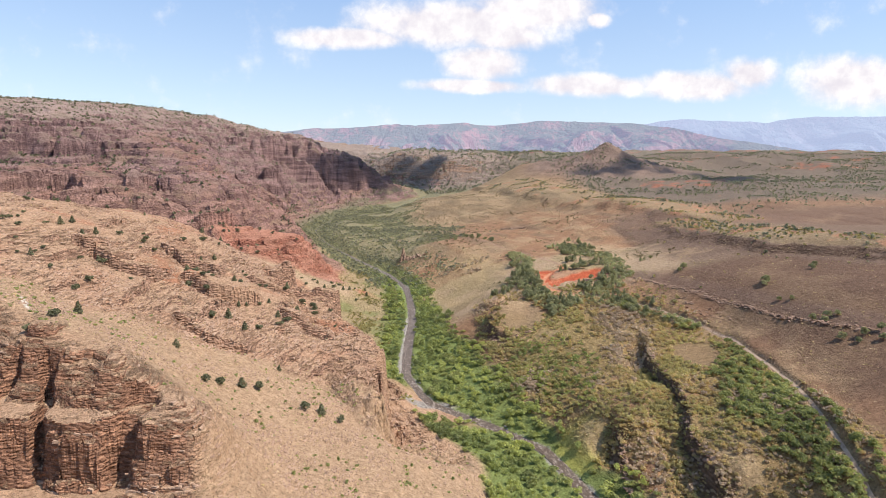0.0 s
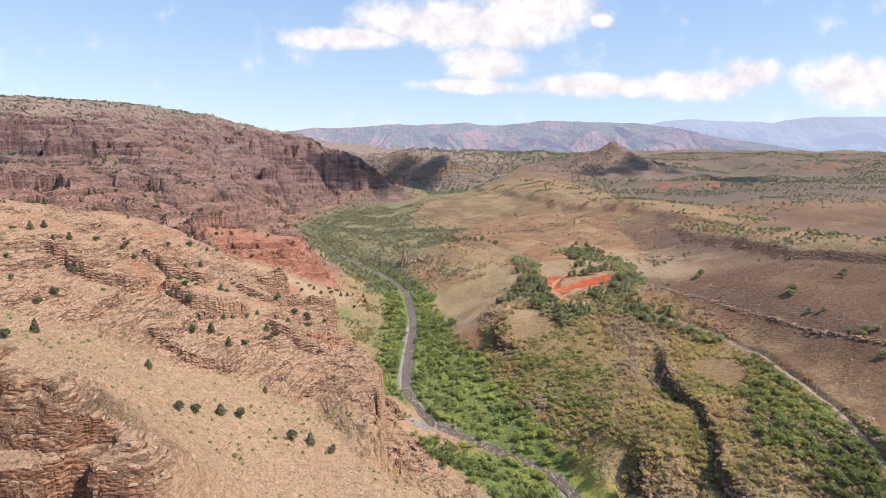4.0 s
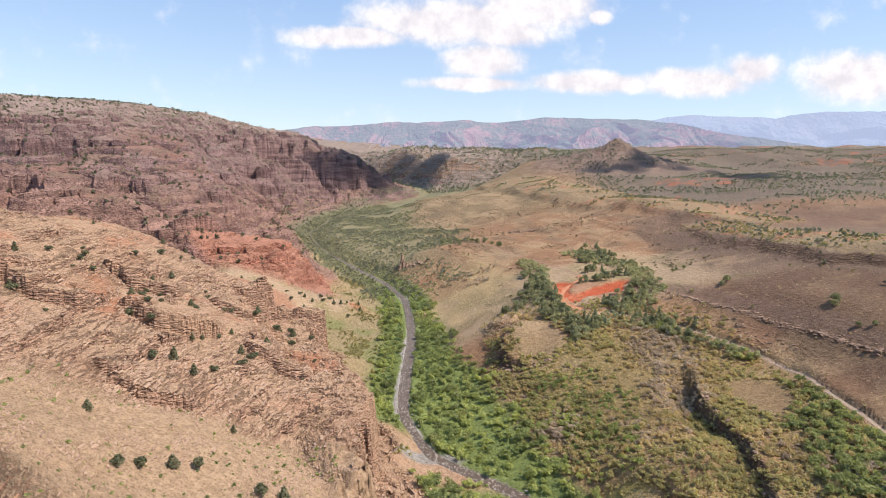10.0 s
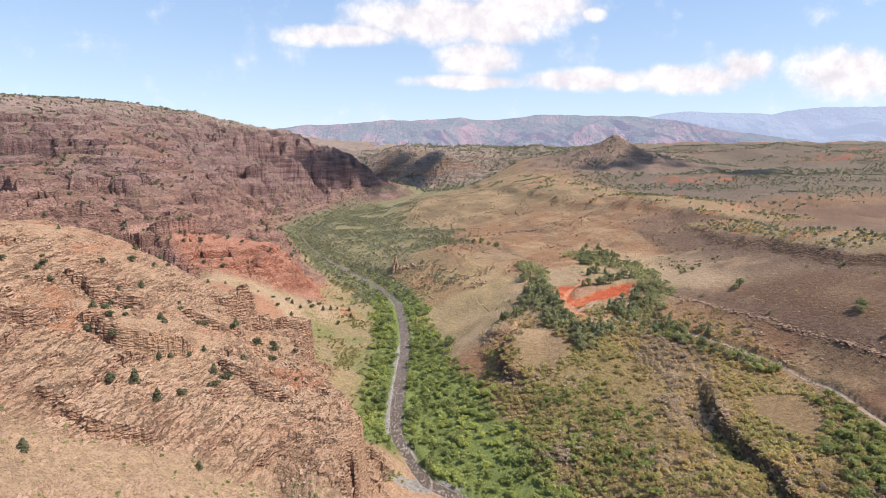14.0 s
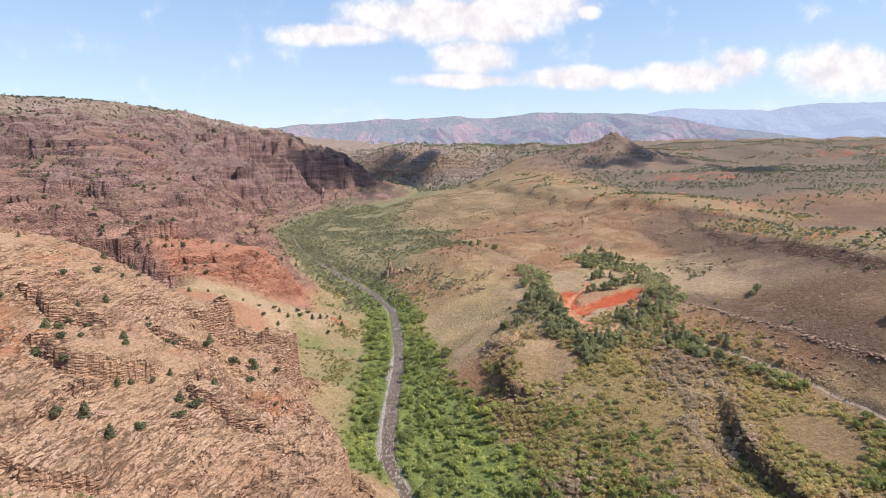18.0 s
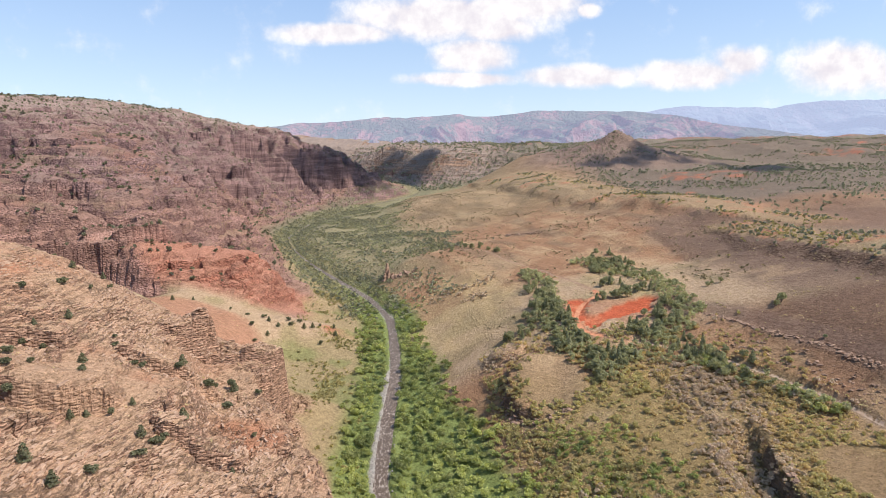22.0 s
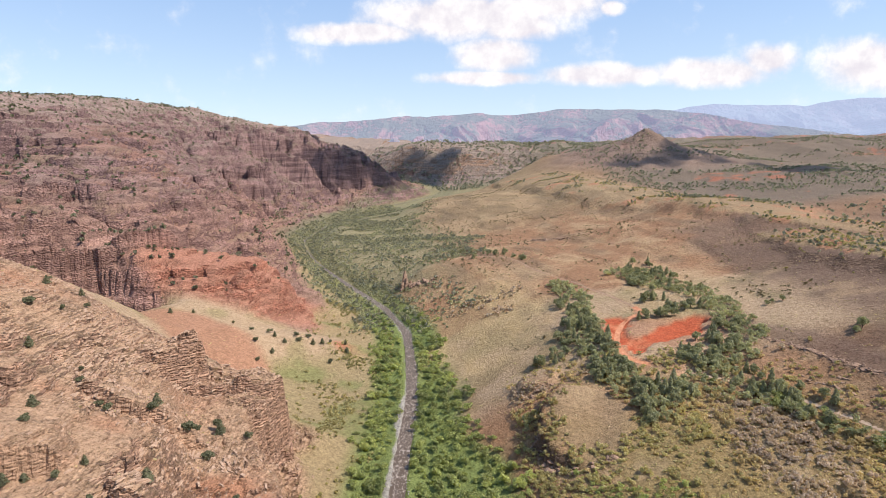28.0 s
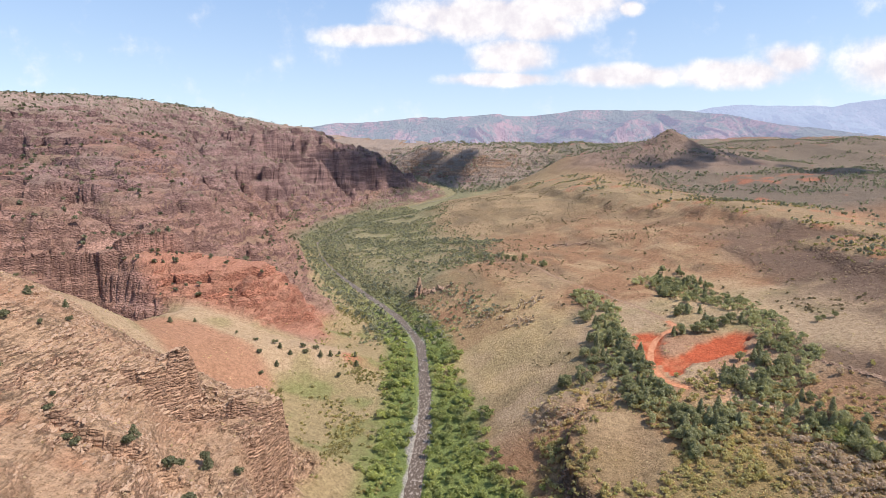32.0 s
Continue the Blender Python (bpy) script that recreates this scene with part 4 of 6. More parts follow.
layer.data.foreach_set("value", (0.06 + 0.94 * np.clip(rocky, 0, 1)).astype(np.float32))
i0 = (np.arange(ROWS - 1)[:, None] * COLS + np.arange(COLS - 1)[None, :]).ravel()
ground_mesh.polygons.foreach_set("use_smooth", ~((cover_of["hill_left"][i0] > 0.5) & (cover_of["smooth"][i0] < 0.7) | (cover_of["banded"][i0] > 0.5)))
ground_mesh.materials.append(EARTH_MATERIAL)
ground = tagged(new("ground", ground_mesh), "dry canyon land of tan, brown and red earth with layered rock", "ground", kind="structure")
# ---- end of the ground sheet ----

# ---- the distance ----
NEAR_RANGE = [(-2600, 4100, 350), (-1294, 4250, 388), (-1107, 4200, 396), (-938, 4250, 425), (-800, 4280, 424), (-354, 4300, 465), (-200, 4300, 458), (147, 4300, 485),
              (420, 4300, 482), (688, 4280, 508), (900, 4250, 500), (1147, 4200, 512), (1400, 4080, 488), (1560, 3900, 440), (1750, 3700, 370), (2000, 3500, 320), (2300, 3400, 290)]
FAR_RANGE = [(900, 4500, 400), (1250, 4450, 470), (1488, 4350, 512), (1760, 4250, 530), (1998, 4130, 528), (2215, 4010, 494), (2350, 3960, 520), (2485, 3900, 534),
             (2640, 3850, 528), (2808, 3790, 526), (3300, 3700, 540)]


def range_mesh(name, crest, depth, drop, mat, seed):
    """A mountain front: spurs with sharp crests between ravines that fall from the crest towards the canyon."""
    pitch = 12.0
    line = np.array([tuple(p) for p in subdivided(crest, pitch)])
    cols, rows = len(line), 62
    s = (np.arange(cols) * pitch)[None, :]
    t = np.linspace(0, 1, rows)[:, None]
    flat = 0 * s * t
    warp = 190 * grain(s / 420 + seed, 1.6 * t + flat, 0, 3) + 45 * grain(s / 90 + seed, 6 * t + flat, 0, 2)
    spurs = 1 - np.abs(grain((s + warp + 260 * t) / 460 + seed, 0.7 * t + flat, 0, 2, 0.5)) * 1.9
    gullies = 1 - np.abs(grain((s + 1.3 * warp - 120 * t) / 150 + seed + 5, 1.8 * t + flat, 0, 3, 0.6)) * 1.8
    rough = grain((s + warp) / 40 + seed, t * 16 + flat, 0, 4, 0.6)
    open_up = np.clip(t * 2.0, 0, 1) ** 0.9
    layered = t + 0.03 * np.sin(9 * t + 3 * grain(s / 300, flat, 0, 2)) + 0.012 * rough
    z = line[None, :, 2] - drop * np.maximum(layered, 0) ** 0.85 + open_up * (140 * (spurs - 0.55) + 44 * (gullies - 0.6)) + (5 + 8 * open_up) * rough
    y = line[None, :, 1] - depth * t - 210 * open_up * (spurs - 0.5) - 45 * open_up * (gullies - 0.5)
    x = line[None, :, 0] + flat + 16 * rough * t
    back = np.stack([line[:, 0], line[:, 1] + 120, line[:, 2] - 160], 1)
    co = np.concatenate([back, np.stack([x, y, z], 2).reshape(-1, 3)])
    me = sheet_mesh(name, co[::-1], rows + 1, cols)
    me.polygons.foreach_set("use_smooth", np.zeros(len(me.polygons), dtype=bool))
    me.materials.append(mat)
    return tagged(new(name, me), kind="structure")


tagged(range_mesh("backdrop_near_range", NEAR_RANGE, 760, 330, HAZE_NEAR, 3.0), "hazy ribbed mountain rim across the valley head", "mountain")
tagged(range_mesh("backdrop_far_range", FAR_RANGE, 520, 360, HAZE_FAR, 9.0), "mountain range behind the plateau, pale blue with emitted haze", "mountain")


# ---- river and roads ----
def curve_through(line, every):
    """A smooth run through the points of a line."""
    p = [Vector(q) for q in line]
    out = []
    for i in range(len(p) - 1):
        a, b, c, d = p[max(i - 1, 0)], p[i], p[i + 1], p[min(i + 2, len(p) - 1)]
        n = max(2, int((c - b).length / every))
        for k in range(n):
            t = k / n
            out.append(0.5 * ((2 * b) + (c - a) * t + (2 * a - 5 * b + 4 * c - d) * t * t + (3 * b - a - 3 * c + d) * t ** 3))
    return out + [p[-1]]


def ribbon(name, line, half, lift, mat, across=5, wander=0.0):
    """A strip that lies on the ground along a line of the plan."""
    run = np.array([(q[0], q[1]) for q in curve_through([(a, b, 0) for a, b, *_ in line], 3.0)])
    way = np.gradient(run, axis=0)
    way /= np.linalg.norm(way, axis=1, keepdims=True)
    aside = np.stack([way[:, 1], -way[:, 0]], 1)
    width = half * (1 + wander * grain(np.arange(len(run)) / 6.0, 0.0 * run[:, 0], 0, 3))
    k = np.linspace(-1, 1, across)
    x = run[:, None, 0] + aside[:, None, 0] * k * width[:, None]
    y = run[:, None, 1] + aside[:, None, 1] * k * width[:, None]
    z = lookup(x.ravel(), y.ravel(), gz)[0] + lift
    me = sheet_mesh(name, np.stack([x.ravel(), y.ravel(), z], 1), len(run), across)
    me.materials.append(mat)
    me.flip_normals()
    return new(name, me)


def river():
    run = curve_through([p for p in LAND["river"] if p[1] > -300], 4.0)
    pts = np.array([tuple(p) for p in run])
    way = np.gradient(pts[:, :2], axis=0)
    way /= np.linalg.norm(way, axis=1, keepdims=True)
    aside = np.stack([way[:, 1], -way[:, 0]], 1)
    width = (4.7 + 1.5 * grain(np.arange(len(pts)) / 9.0, 0.0 * pts[:, 0], 0, 2)) * (1 - 0.55 * step(pts[:, 1], 920, 1100))
    k = np.linspace(-1, 1, 7)
    x = pts[:, None, 0] + aside[:, None, 0] * k * width[:, None]
    y = pts[:, None, 1] + aside[:, None, 1] * k * width[:, None]
    z = np.repeat(pts[:, 2] - 0.35, 7)
    me = sheet_mesh("water", np.stack([x.ravel(), y.ravel(), z], 1), len(pts), 7)
    me.materials.append(WATER)
    me.flip_normals()
    return tagged(new("water", me), "dark shallow river with pale riffles between green banks", "river", kind="structure")


river()
tagged(ribbon("road_lower", LOWER_ROAD, 0.95, 0.12, PALE_DIRT, 5, 0.15), "pale single-track dirt road along the terrace", "dirt road", kind="structure")
tagged(ribbon("road_haul", HAUL_ROAD[:6], 1.9, 0.14, RED_DIRT, 5, 0.2), "rust-coloured dirt road looping through the earth pit", "dirt road", kind="structure")
tagged(ribbon("road_track", HAUL_ROAD[5:], 0.95, 0.10, TRACK_DIRT, 5, 0.35), "faint brown track across the dry hillside", "dirt track", kind="structure")

# ---- helpers for things ----
RNG = np.random.default_rng(11)


def mesh_of(name, co, faces, mat, smooth=False):
    me = bpy.data.meshes.new(name)
    me.from_pydata([tuple(c) for c in co], [], [tuple(f) for f in faces])
    me.materials.append(mat)
    if not smooth:
        me.polygons.foreach_set("use_smooth", [False] * len(me.polygons))
    me.update()
    return me


def part(name, me, parent, label=""):
    ob = new(name, me)
    ob.parent = parent
    return tagged(ob, label) if label else ob


def bulk_mesh(name, co, faces, mat, shade=None):
    """Many small pieces as one mesh."""
    me = bpy.data.meshes.new(name)
    k = faces.shape[1]
    me.vertices.add(len(co))
    me.vertices.foreach_set("co", co.astype(np.float32).ravel())
    me.loops.add(faces.size)
    me.loops.foreach_set("vertex_index", faces.astype(np.int32).ravel())
    me.polygons.add(len(faces))
    me.polygons.foreach_set("loop_start", np.arange(0, faces.size, k, dtype=np.int32))
    me.update(calc_edges=True)
    me.polygons.foreach_set("use_smooth", np.zeros(len(faces), dtype=bool))
    if shade is not None:
        layer = me.attributes.new("shade", "FLOAT", "POINT")
        layer.data.foreach_set("value", shade.astype(np.float32))
    me.materials.append(mat)
    return me


# ---- plants ----
def spray_crown(rng, lobes, sprays, radius, height, size, low=0.25, spread=0.62):
    """A crown of leaf sprays: crooked quads set on the skins of several lobes. The plant's foot is at 0."""
    co, faces = [], []
    for k in range(lobes):
        a = rng.uniform(0, 2 * math.pi)
        r = radius * spread * math.sqrt(rng.uniform(0, 1)) if k else 0.0
        top = 1 - 0.45 * (r / radius) ** 2
        c = np.array([r * math.cos(a), r * math.sin(a), height * (low + (0.78 - low) * rng.uniform(0.2, 1.0) * top)])
        lr = radius * rng.uniform(0.38, 0.58)
        for s in range(sprays):
            n = rng.normal(size=3)
            n[2] = abs(n[2]) * 0.9 + 0.1 * n[2]
            n /= np.linalg.norm(n)
            p = c + n * lr * rng.uniform(0.75, 1.08) * np.array([1, 1, 0.85])
            n = n + 0.55 * rng.normal(size=3)
            n /= np.linalg.norm(n)
            t = np.cross(n, rng.normal(size=3))
            t /= np.linalg.norm(t) + 1e-9
            b = np.cross(n, t)
            h = size * rng.uniform(0.7, 1.3)
            i = len(co)
            sag = n * h * 0.25
            co += [p - t * h, p + t * h * rng.uniform(0.4, 1.0) - b * h * 0.6 - sag, p + b * h * rng.uniform(0.8, 1.2) - sag]
            faces.append((i, i + 1, i + 2))
    return np.array(co), np.array(faces)


def cone_crown(rng, tiers, sprays, radius, height, size):
    """A narrow evergreen crown, wide below and pointed above."""
    co, faces = [], []
    for k in range(tiers):
        f = k / tiers
        for s in range(max(5, int(sprays * (1 - 0.7 * f)))):
            a = rng.uniform(0, 2 * math.pi)
            r = radius * (1 - f) ** 0.75 * rng.uniform(0.45, 1.05) + 0.1
            p = np.array([r * math.cos(a), r * math.sin(a), height * (0.10 + 0.86 * (f + rng.uniform(0, 1 / tiers)))])
            n = np.array([math.cos(a), math.sin(a), 0.7]) + 0.5 * rng.normal(size=3)
            n /= np.linalg.norm(n)
            t = np.cross(n, rng.normal(size=3))
            t /= np.linalg.norm(t) + 1e-9
            b = np.cross(n, t)
            h = size * rng.uniform(0.7, 1.25)
            i = len(co)
            co += [p - t * h, p + t * h * 0.8 - b * h * 0.6 - n * h * 0.25, p + b * h - n * h * 0.25]
            faces.append((i, i + 1, i + 2))
    return np.array(co), np.array(faces)


def trunk_mesh(name, rng, height, thick, limbs):
    """A tapered, slightly bent trunk with limbs reaching into the crown."""
    co, faces = [], []

    def limb(a, b, ra, rb):
        axis = (b - a) / np.linalg.norm(b - a)
        u = np.cross(axis, (0.3, 0.9, 0.1))
        u /= np.linalg.norm(u)
        v = np.cross(axis, u)
        i = len(co)
        mid = (a + b) / 2 + rng.normal(size=3) * 0.06 * np.linalg.norm(b - a)
        for p, r in ((a, ra), (mid, (ra + rb) / 2), (b, rb)):
            for k in range(6):
                t = k * math.pi / 3
                co.append(p + r * (math.cos(t) * u + math.sin(t) * v))
        for ring in (0, 6):
            for k in range(6):
                faces.append((i + ring + k, i + ring + (k + 1) % 6, i + ring + 6 + (k + 1) % 6, i + ring + 6 + k))

    top = np.array([rng.uniform(-0.05, 0.05) * height, rng.uniform(-0.05, 0.05) * height, height * 0.62])
    limb(np.array([0, 0, -0.5]), top, thick, thick * 0.5)
    for k in range(limbs):
        a = k * 2 * math.pi / limbs + rng.uniform(0, 0.6)
        start = top * rng.uniform(0.5, 0.95)
        end = start + np.array([math.cos(a), math.sin(a), rng.uniform(0.5, 1.0)]) * height * rng.uniform(0.2, 0.3)
        limb(start, end, thick * 0.45, thick * 0.15)
    return mesh_of(name, co, faces, BARK)


def tree_kind(name, count, make_crown, leaf, height, thick, limbs, seed):
    """A few different meshes for one kind of tree: (trunk, crown) pairs."""
    kinds = []
    for k in range(count):
        rng = np.random.default_rng(seed + k)
        co, faces = make_crown(rng)
        kinds.append((trunk_mesh(name + "_trunk", rng, height, thick, limbs), mesh_of(name + "_crown", co, faces, leaf)))
    return kinds


JUNIPER = tree_kind("juniper", 4, lambda r: cone_crown(r, 9, 44, 1.75, 4.6, 0.40), LEAF_DARK, 4.6, 0.16, 3, 100)
ROUND_BUSH = tree_kind("bush", 4, lambda r: spray_crown(r, 8, 44, 2.3, 3.4, 0.40, 0.15), LEAF_DARK, 3.0, 0.14, 4, 200)
GROVE_CONE = tree_kind("grove_cone", 3, lambda r: cone_crown(r, 12, 52, 2.3, 8.6, 0.52), LEAF_GROVE, 8.0, 0.22, 3, 350)
GROVE_TREE = tree_kind("grove_tree", 5, lambda r: spray_crown(r, 15, 40, 3.4, 7.4, 0.50, 0.15, 0.72), LEAF_GROVE, 7.0, 0.24, 5, 300)


def plant_tree(name, kinds, x, y, size, label, category, group):
    """One tree standing on the ground: an empty at its foot with trunk and crown."""
    root = new(name)
    z = float(lookup(np.array([x]), np.array([y]), gz)[0][0])
    root.matrix_world = pose(x, y, z - 0.15, 0, 0, RNG.uniform(0, 360))
    root.scale = (size * RNG.uniform(0.9, 1.12), size * RNG.uniform(0.9, 1.12), size * RNG.uniform(0.85, 1.15))
    t, c = kinds[int(RNG.integers(len(kinds)))]
    part("trunk", t, root)
    part("crown", c, root)
    return tagged(root, label, category, group)


SLOPE_BUSHES = [(-141, 294), (-115, 268), (-110, 274), (-102, 281), (-95, 287), (-71, 286), (-63, 289), (-53, 291), (-173, 249), (-177, 271), (-203, 323), (-218, 361), (-262, 390), (-175, 235),
                (-176, 390), (-187, 413), (-181, 414), (-163, 388), (-137, 358), (-110, 379), (-108, 389), (-105, 406), (-114, 461), (-120, 366), (-125, 353), (-217, 475), (-209, 496), (-188, 466),
                (-146, 355), (-109, 471), (-124, 450), (-124, 447), (-113, 453), (-106, 468), (-100, 441)]
for k, (x, y) in enumerate(SLOPE_BUSHES):
    kinds = JUNIPER if k % 3 == 0 else ROUND_BUSH
    plant_tree("bush", kinds, x, y, 1.15 + 0.35 * RNG.random(), "dark green bush on the bare rocky slope", "bush", "bushes on the canyon slope")
TONGUE_TREES = [(-161, 666), (-153, 647), (-142, 681), (-136, 694), (-121, 691), (-102, 673), (-147, 664), (-186, 686), (-219, 685), (-127, 701), (-230, 669), (-132, 688), (-114, 695),
                (-108, 700), (-151, 684), (-157, 690), (-170, 684), (-96, 704), (-92, 690)]
for x, y in TONGUE_TREES:
    plant_tree("juniper", JUNIPER if RNG.random() < 0.5 else ROUND_BUSH, x, y, 0.75 + 0.6 * RNG.random(), "dark bushy evergreen on the low grassy tongue", "tree", "evergreens on the tongue")


def scattered(count, x0, x1, y0, y1, density, seed):
    """Places in a stretch of the plan, thinned by a density."""
    rng = np.random.default_rng(seed)
    x, y = rng.uniform(x0, x1, count), rng.uniform(y0, y1, count)
    return keep(x, y, rng.random(count) < density(x, y))


def keep(x, y, mask):
    return x[mask], y[mask]


def field(key):
    return cover_of[key]


def on_slope(x, y):
    above, left, steepness, wall = lookup(x, y, field("above"), field("left"), steep, field("wall"))
    clump = grain(x / 40 + 3, y / 40, 0, 2)
    return (left > 0.5) * (above > 16) * (wall < 0.2) * (steepness < 0.6) * step(clump, -0.2, 0.5) * (1 - lookup(x, y, field("smooth"))[0])


sx, sy = scattered(330, -330, -60, 255, 560, on_slope, 5)
for x, y in zip(sx[:75], sy[:75]):
    plant_tree("bush", ROUND_BUSH if RNG.random() < 0.7 else JUNIPER, x, y, 0.6 + 0.6 * RNG.random(), "small dark bush among tan rock ledges", "bush", "bushes on the canyon slope")

# groves round the earth pit and along the lower road
GROVES = [(96, 566, 14, 12, 20), (118, 536, 16, 13, 26), (106, 518, 9, 9, 9), (98, 604, 9, 26, 22), (152, 566, 13, 14, 22), (168, 586, 12, 14, 14), (186, 606, 10, 10, 8),
          (150, 640, 18, 6, 9), (172, 650, 14, 7, 8), (178, 752, 22, 52, 40), (160, 676, 10, 9, 6), (168, 530, 12, 16, 18), (180, 505, 12, 14, 14), (96, 650, 10, 26, 14), (82, 632, 8, 24, 12), (66, 604, 12, 10, 10), (92, 696, 12, 16, 9), (40, 925, 26, 16, 12), (8, 968, 24, 22, 12), (74, 888, 14, 10, 6)]
for cx, cy, rx, ry, n in GROVES:
    for k in range(n):
        a, r = RNG.uniform(0, 2 * math.pi), math.sqrt(RNG.random())
        x, y = cx + rx * r * math.cos(a), cy + ry * r * math.sin(a)
        pit, d_haul = (float(v[0]) for v in lookup(np.array([x]), np.array([y]), field("pit"), field("d_haul")))
        if pit < 0.3 and d_haul > 3.5:
            plant_tree("grove_tree", GROVE_CONE if RNG.random() < 0.4 else GROVE_TREE, x, y, 0.75 + 0.4 * RNG.random(), "grey-green tree in the grove round the earth pit", "tree", "trees round the earth pit")


GROVE_BELTS = [([(100, 759), (105, 700), (96, 640), (94, 596), (98, 557), (110, 521)], 13), ([(198, 652), (190, 590), (168, 562), (147, 546), (128, 540)], 13),
               ([(160, 775), (180, 730), (196, 685)], 16), ([(130, 535), (150, 525), (174, 512), (189, 480), (206, 452)], 9), ([(18, 620), (30, 566), (36, 535)], 9)]


def grove_density(x, y):
    pit, d_haul, d_low = lookup(x, y, field("pit"), field("d_haul"), field("d_low"))
    here = np.zeros(len(x))
    for run, wide in GROVE_BELTS:
        off, _, _ = along(x, y, run)
        here = np.maximum(here, 1 - step(off + 5 * grain(x / 14, y / 14, 0, 2), 0.6 * wide, wide))
    return here * (pit < 0.2) * (d_haul > 3.2) * (d_low > 2.6)


SINGLE_TREES = [(241, 559, 1.2), (236, 556, 0.9), (244, 563, 0.9), (271, 467, 1.3), (268, 463, 1.0), (274, 470, 0.9), (262, 431, 0.8), (268, 425, 0.7), (268, 384, 1.0), (261, 388, 1.0), (264, 380, 0.9),
                (272, 380, 0.9), (269, 349, 1.1), (258, 354, 1.0), (279, 349, 1.0), (263, 345, 0.9), (274, 340, 1.0), (233, 501, 0.5), (234, 630, 0.8), (223, 629, 0.8), (228, 632, 0.7), (322, 485, 1.0), (316, 478, 1.0)]
for x, y, size in SINGLE_TREES:
    plant_tree("slope_tree", GROVE_TREE, x, y, 0.8 * size, "lone grey-green tree on the brown grass slope", "tree", "lone trees on the grass slope")


def bulk_plants(name, places, sizes, templates, leaf, label, category, seed):
    """A thicket nobody could count, as one object."""
    rng = np.random.default_rng(seed)
    x, y = places
    z = lookup(x, y, gz)[0]
    which = rng.integers(0, len(templates), len(x))
    cos, fcs, shades, base = [], [], [], 0
    for k, (co, faces) in enumerate(templates):
        pick = np.where(which == k)[0]
        if not len(pick):
            continue
        a, s = rng.uniform(0, 2 * math.pi, len(pick)), sizes[pick]
        ca, sa = np.cos(a)[:, None], np.sin(a)[:, None]
        px = (co[None, :, 0] * ca - co[None, :, 1] * sa) * s[:, None] + x[pick, None]
        py = (co[None, :, 0] * sa + co[None, :, 1] * ca) * s[:, None] + y[pick, None]
        pz = co[None, :, 2] * (s * rng.uniform(0.8, 1.2, len(pick)))[:, None] + z[pick, None] - 0.2
        cos.append(np.stack([px, py, pz], 2).reshape(-1, 3))
        fcs.append((faces[None] + (np.arange(len(pick)) * len(co))[:, None, None] + base).reshape(-1, faces.shape[1]))
        tone = grain(x[pick] / 24, y[pick] / 24, 0, 2) * 0.9 + rng.uniform(0, 1, len(pick)) * 0.5 + 0.25
        shades.append(np.repeat(np.clip(tone, 0, 1), len(co)))
        base += len(pick) * len(co)
    me = bulk_mesh(name, np.concatenate(cos), np.concatenate(fcs), leaf, np.concatenate(shades))
    return tagged(new(name, me), label, category, kind="stuff")


def tuft(rng, blades, radius, size):
    """A low tuft: a few crooked blades of cover close to the ground."""
    co, faces = [], []
    for k in range(blades):
        a, r = rng.uniform(0, 2 * math.pi), radius * math.sqrt(rng.random())
        p = np.array([r * math.cos(a), r * math.sin(a), size * 0.35])
        n = np.array([rng.normal() * 0.6, rng.normal() * 0.6, 1.0])
        n /= np.linalg.norm(n)
        t = np.cross(n, rng.normal(size=3))
        t /= np.linalg.norm(t) + 1e-9
        b = np.cross(n, t)
        i = len(co)
        co += [p - t * size, p + t * size * 0.8 - b * size * 0.6 - n * size * 0.3, p + b * size - n * size * 0.3]
        faces.append((i, i + 1, i + 2))
    return np.array(co), np.array(faces)


def templates(count, seed, *shape):
    return [spray_crown(np.random.default_rng(seed + k), *shape) for k in range(count)]


GROVE_FILL = templates(5, 450, 6, 12, 2.6, 5.0, 0.66, 0.1)
fx_, fy_ = scattered(6500, 40, 240, 380, 820, grove_density, 57)
bulk_plants("grove_undergrowth", (fx_, fy_), RNG.uniform(0.55, 1.15, len(fx_)), GROVE_FILL, LEAF_GROVE, "grey-green undergrowth filling the groves", "thicket", 58)
THICKET = templates(8, 400, 6, 28, 1.9, 2.8, 0.36, 0.15, 0.75)
SCRUB = templates(6, 500, 4, 16, 1.6, 1.1, 0.40, 0.02)
SMALL_SCRUB = templates(6, 550, 3, 8, 1.7, 1.9, 0.75, 0.05)
SMALL_TREE = templates(6, 650, 3, 7, 2.0, 3.8, 1.25, 0.2)


def off_yard(x, y):
    return np.hypot((x - 88) / 14, (y - 328) / 18) + 0.3 * grain(x / 7, y / 7, 0, 2) > 0.9


def thicket_density(x, y):
    above, left, d = lookup(x, y, field("above"), field("left"), field("d_river"))
    flat = 1 - step(above, 9, 13)
    right_side = (left < 0.5) * flat * (d > 5.2) * (1 - step(y, 585, 640)) * step(y, 325, 365)
    right_low = (left < 0.5) * flat * (d > 6) * (1 - step(y, 340, 365)) * 0.55
    left_low = (left > 0.5) * (1 - step(above, 7, 10)) * (d > 5.5) * (1 - step(y, 368, 380))
    bank = (d > 5.2 + 2.5 * (left > 0.5)) * (1 - step(d + 7 * grain(x / 20, y / 20, 0, 2), 24, 34)) * step(y, 425, 445) * (1 - step(y, 760, 820)) * flat
    return np.maximum.reduce([right_side, right_low, left_low, bank]) * np.where(off_yard(x, y), 1.0, 0.12)


